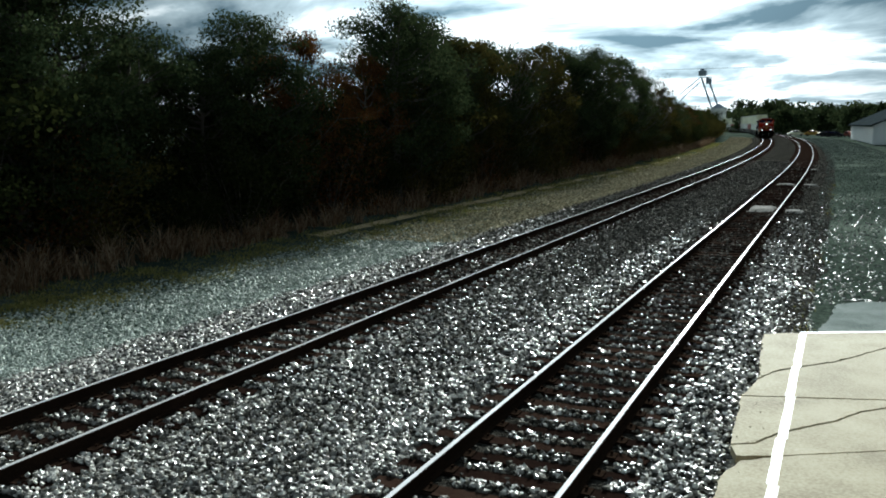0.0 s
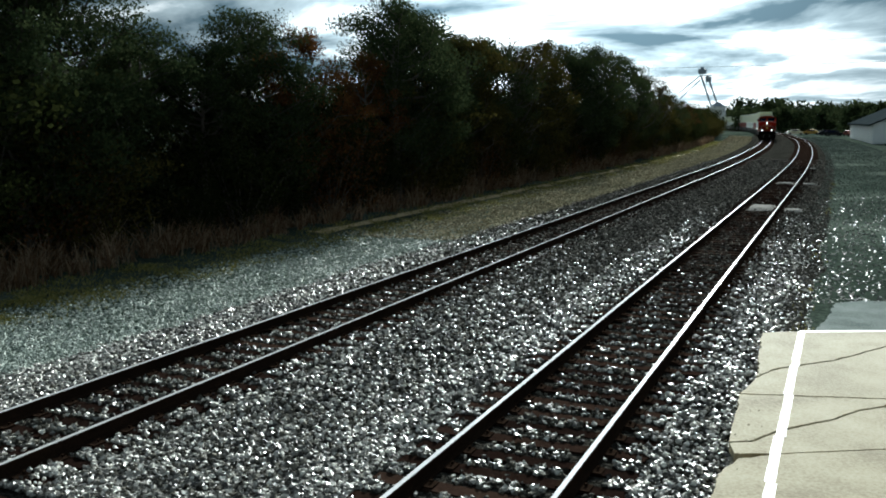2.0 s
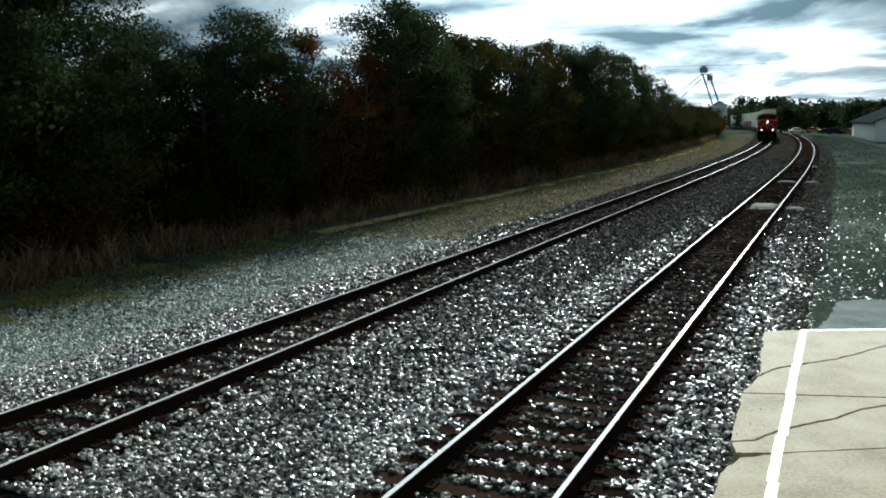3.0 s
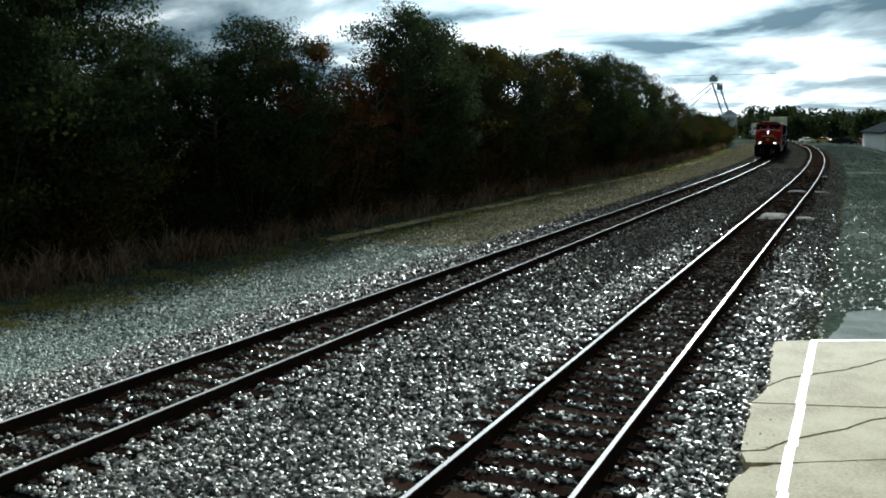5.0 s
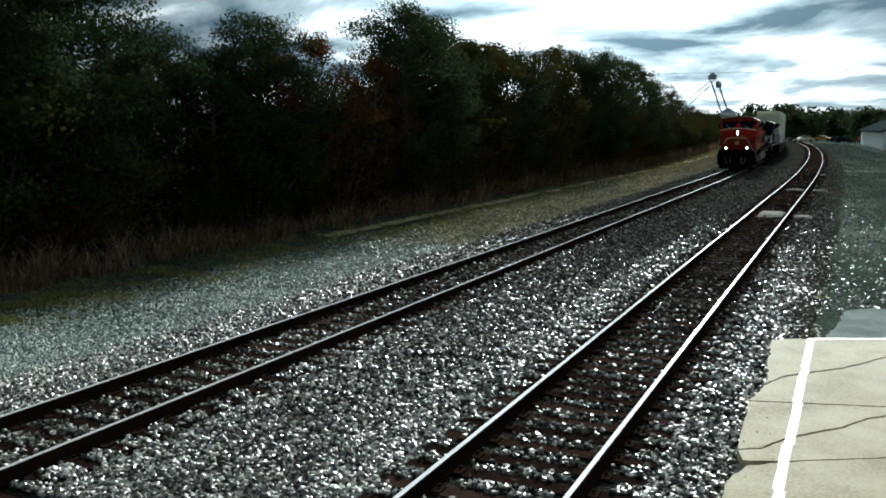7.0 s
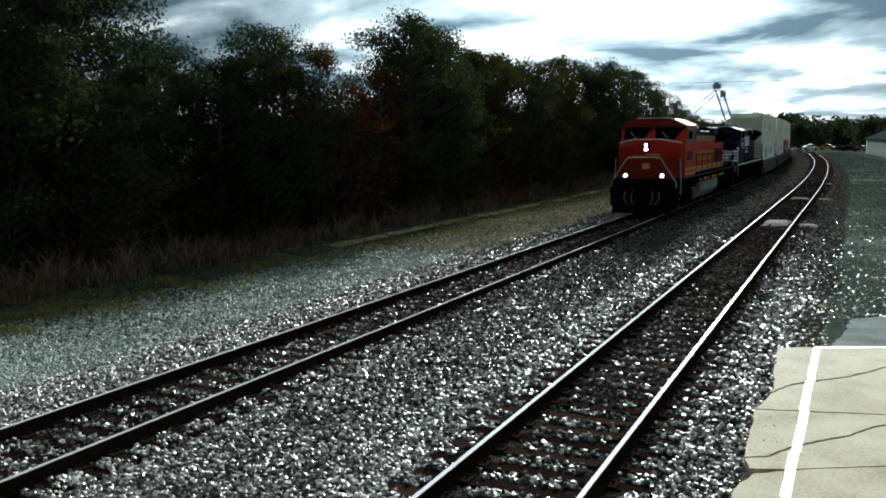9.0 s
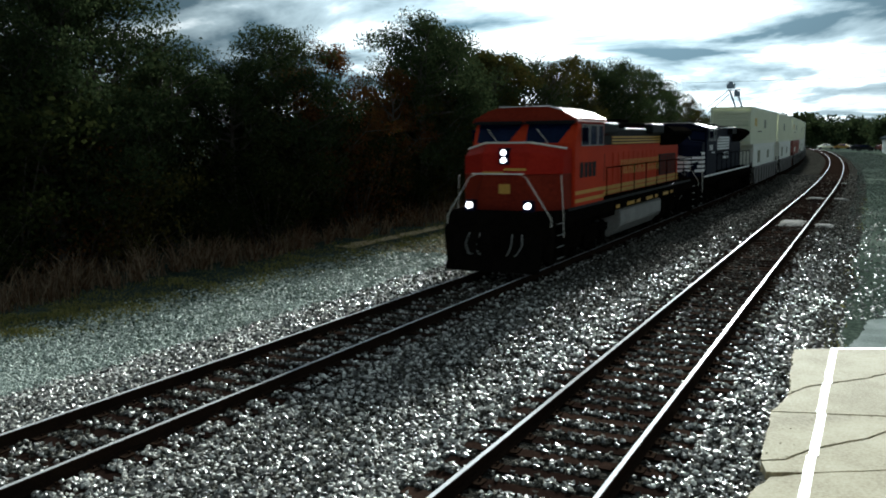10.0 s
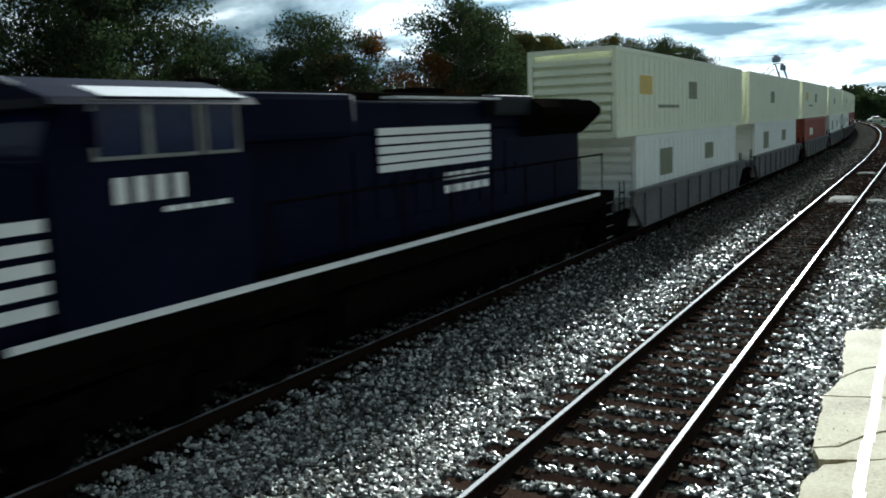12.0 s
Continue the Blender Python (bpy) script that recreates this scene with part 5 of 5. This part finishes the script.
def container(name, label, length, height, material, parts_at=()):
    """A corrugated box container with corner posts, castings, door bars and printed panels."""
    T = thing(name, label, "container", "containers on the train")
    hw = 1.3
    bm = bmesh.new()
    box(bm, -hw + 0.03, hw - 0.03, 0.17, length - 0.05, 0.05, height - 0.04)
    part("body", bm, material, T)
    # upright ribs of the pressed sides
    for sx in (-1, 1):
        bm = bmesh.new()
        n = int(length / 0.6)
        for k in range(n):
            y = 0.3 + k * (length - 0.6) / n
            a, b = sorted((sx * (hw - 0.04), sx * (hw - 0.006)))
            box(bm, a, b, y, y + 0.34, 0.2, height - 0.18)
        part("side_ribs", bm, material, T)
    bm = bmesh.new()
    for sx in (-1, 1):
        for y in (0.0, length - 0.16):
            a, b = sorted((sx * hw, sx * (hw - 0.14)))
            box(bm, a, b, y, y + 0.16, 0, height, bevel=0.01)
        a, b = sorted((sx * hw, sx * (hw - 0.1)))
        box(bm, a, b, 0.16, length - 0.16, 0, 0.16)
        box(bm, a, b, 0.16, length - 0.16, height - 0.13, height)
    for y in (0.0, length - 0.1):
        box(bm, -hw + 0.14, hw - 0.14, y, y + 0.1, 0, 0.16)
        box(bm, -hw + 0.14, hw - 0.14, y, y + 0.1, height - 0.13, height)
    part("edge_frame", bm, material, T)
    for k in range(8):
        z = 0.22 + k * (height - 0.42) / 8
        part("end_rib", boxes((-hw + 0.16, hw - 0.16, 0.0, 0.175, z, z + (height - 0.42) / 8 * 0.62), bevel=0.015), material, T)
    for y, z, w, h, m_, lab in parts_at:
        a, b = hw - 0.006, hw + 0.006
        part("side_panel", boxes((a, b, y, y + w, z, z + h)), m_, T, lab)
    return T


def well_car():
    """A well wagon: two bogies, side sills, a sunk well, end platforms."""
    T = thing("well_wagon", "grey steel well wagon carrying stacked containers", "railway wagon", "wagons of the train")
    L = 20.0
    for sx in (-1, 1):
        bm = bmesh.new()
        a, b = sorted((sx * 1.36, sx * 1.46))
        side_prism(bm, [(1.7, 1.02), (2.6, 0.32), (17.4, 0.32), (18.3, 1.02), (18.3, 1.36), (1.7, 1.36)], a, b)
        part("side_sill", bm, M_WELL, T)
        a, b = sorted((sx * 1.34, sx * 1.52))
        part("top_chord", boxes((a, b, 1.6, 18.4, 1.34, 1.46), bevel=0.02), M_WELL, T)
        for k in range(9):
            y = 2.7 + k * 1.78
            a, b = sorted((sx * 1.45, sx * 1.52))
            part("side_stake", boxes((a, b, y, y + 0.12, 0.36, 1.34), bevel=0.01), M_WELL, T)
    part("well_floor", boxes((-1.36, 1.36, 2.3, 17.7, 0.30, 0.36)), M_GRIME, T)
    for y0, y1 in ((0.35, 2.3), (17.7, 19.65)):
        part("end_platform", boxes((-1.35, 1.35, y0, y1, 1.0, 1.22), (-0.3, 0.3, y0 - 0.3, y1 + 0.3, 0.8, 1.0), bevel=0.03), M_WELL, T)
        part("ladder", tubes(*[[(1.4, y0 + 0.2, z), (1.4, y0 + 0.6, z)] for z in (0.6, 0.9, 1.2, 1.5)], [(1.4, y0 + 0.2, 0.5), (1.4, y0 + 0.2, 1.8)], [(1.4, y0 + 0.6, 0.5), (1.4, y0 + 0.6, 1.8)], r=0.02), M_GRIME, T)
    part("coupler", boxes((-0.12, 0.12, -0.35, 0.1, 0.78, 1.0), bevel=0.03), M_GRIME, T)
    part("coupler", boxes((-0.12, 0.12, 19.9, 20.3, 0.78, 1.0), bevel=0.03), M_GRIME, T)
    sets = bogie(T, 1.1, 2, 0.44, 1.5) + bogie(T, 18.9, 2, 0.44, 1.5)
    return T, sets


ENGINE_A, WHEELS_A = orange_engine()
ENGINE_B, WHEELS_B = black_engine()
WAGON, WHEELS_W = well_car()
UP = [container("container", "cream shipping container stacked on another, with a yellow panel", 18.2, 2.46, M_CREAM,
                ((2.2, 1.2, 1.3, 0.55, M_LOGO, "plain yellow panel"), (8.2, 1.1, 1.2, 0.6, M_DKLABEL, "faded olive panel"), (4.2, 0.8, 2.6, 0.1, M_DKLABEL, "blurred lettering"))),
      container("container", "cream shipping container stacked on another", 18.2, 2.46, M_CREAM,
                ((6.5, 1.0, 1.2, 0.6, M_DKLABEL, "faded olive panel"),))]
LOW = [container("container", "white shipping container sitting in a well wagon", 15.0, 2.62, M_WHITEBOX,
                 ((2.6, 1.3, 1.5, 0.85, M_DKLABEL, "faded olive panel"), (9.0, 1.5, 1.4, 0.6, M_DKLABEL, "faded olive panel"))),
       container("container", "rust-red shipping container sitting in a well wagon", 15.0, 2.62, M_REDBOX,
                 ((3.0, 1.4, 2.2, 0.5, M_CREAM, "pale lettering panel"),))]
# the vehicles in order: object, metres behind the leading nose, length, height over the rails
FIRST, PITCH, WAGONS = 39.4, 20.0, 10
TRAIN = [(ENGINE_A, 0.0, 20.4, 0.0), (ENGINE_B, 20.4, 19.8, 0.0)]
for k in range(WAGONS):
    off = FIRST + k * PITCH
    w_ = WAGON if k == 0 else copy_thing(WAGON, Matrix())
    up_ = (UP[0] if k == 0 else UP[1] if k == 1 else copy_thing(UP[k % 2], Matrix()))
    low_ = (LOW[0] if k == 0 else LOW[1] if k == 2 else copy_thing(LOW[1 if k in (5, 6) else 0], Matrix()))
    TRAIN += [(w_, off, PITCH, 0.0), (low_, off + 2.5, 15.0, 0.36), (up_, off + 0.7, 18.2, 2.99)]


def train_nose(t):
    """Metres along the line at which the leading nose stands."""
    return 30.2 - 18.5 * (t - 9.5) - float(np.interp(t, (10.0, 10.5, 11.0, 11.5, 12.0), (0.0, -0.7, 0.05, 0.95, 0.6)))


def motions():
    steps = [k * 0.5 for k in range(25)]
    for ob, off, length, z in TRAIN:
        rows = []
        for t in steps:
            s = train_nose(t) + off
            (xa, ya), (xb, yb) = line_at(s, -SPACING), line_at(s + length, -SPACING)
            rows.append((t, pose(xa, ya, z, 0, 0, math.degrees(math.atan2(xa - xb, yb - ya)))))
        walk(ob, rows)
    # wheels of both engines and of the first wagon roll with the train
    for sets, r in ((WHEELS_A, 0.5), (WHEELS_B, 0.5), (WHEELS_W, 0.44)):
        for w in sets:
            at, rows = tuple(w.location), []
            for k in range(361):
                t = k / 30
                rows.append((t, pose(*at, math.degrees((train_nose(t) - train_nose(0)) / -r) % 360 * 1.0)))
            walk(w, rows)


motions()
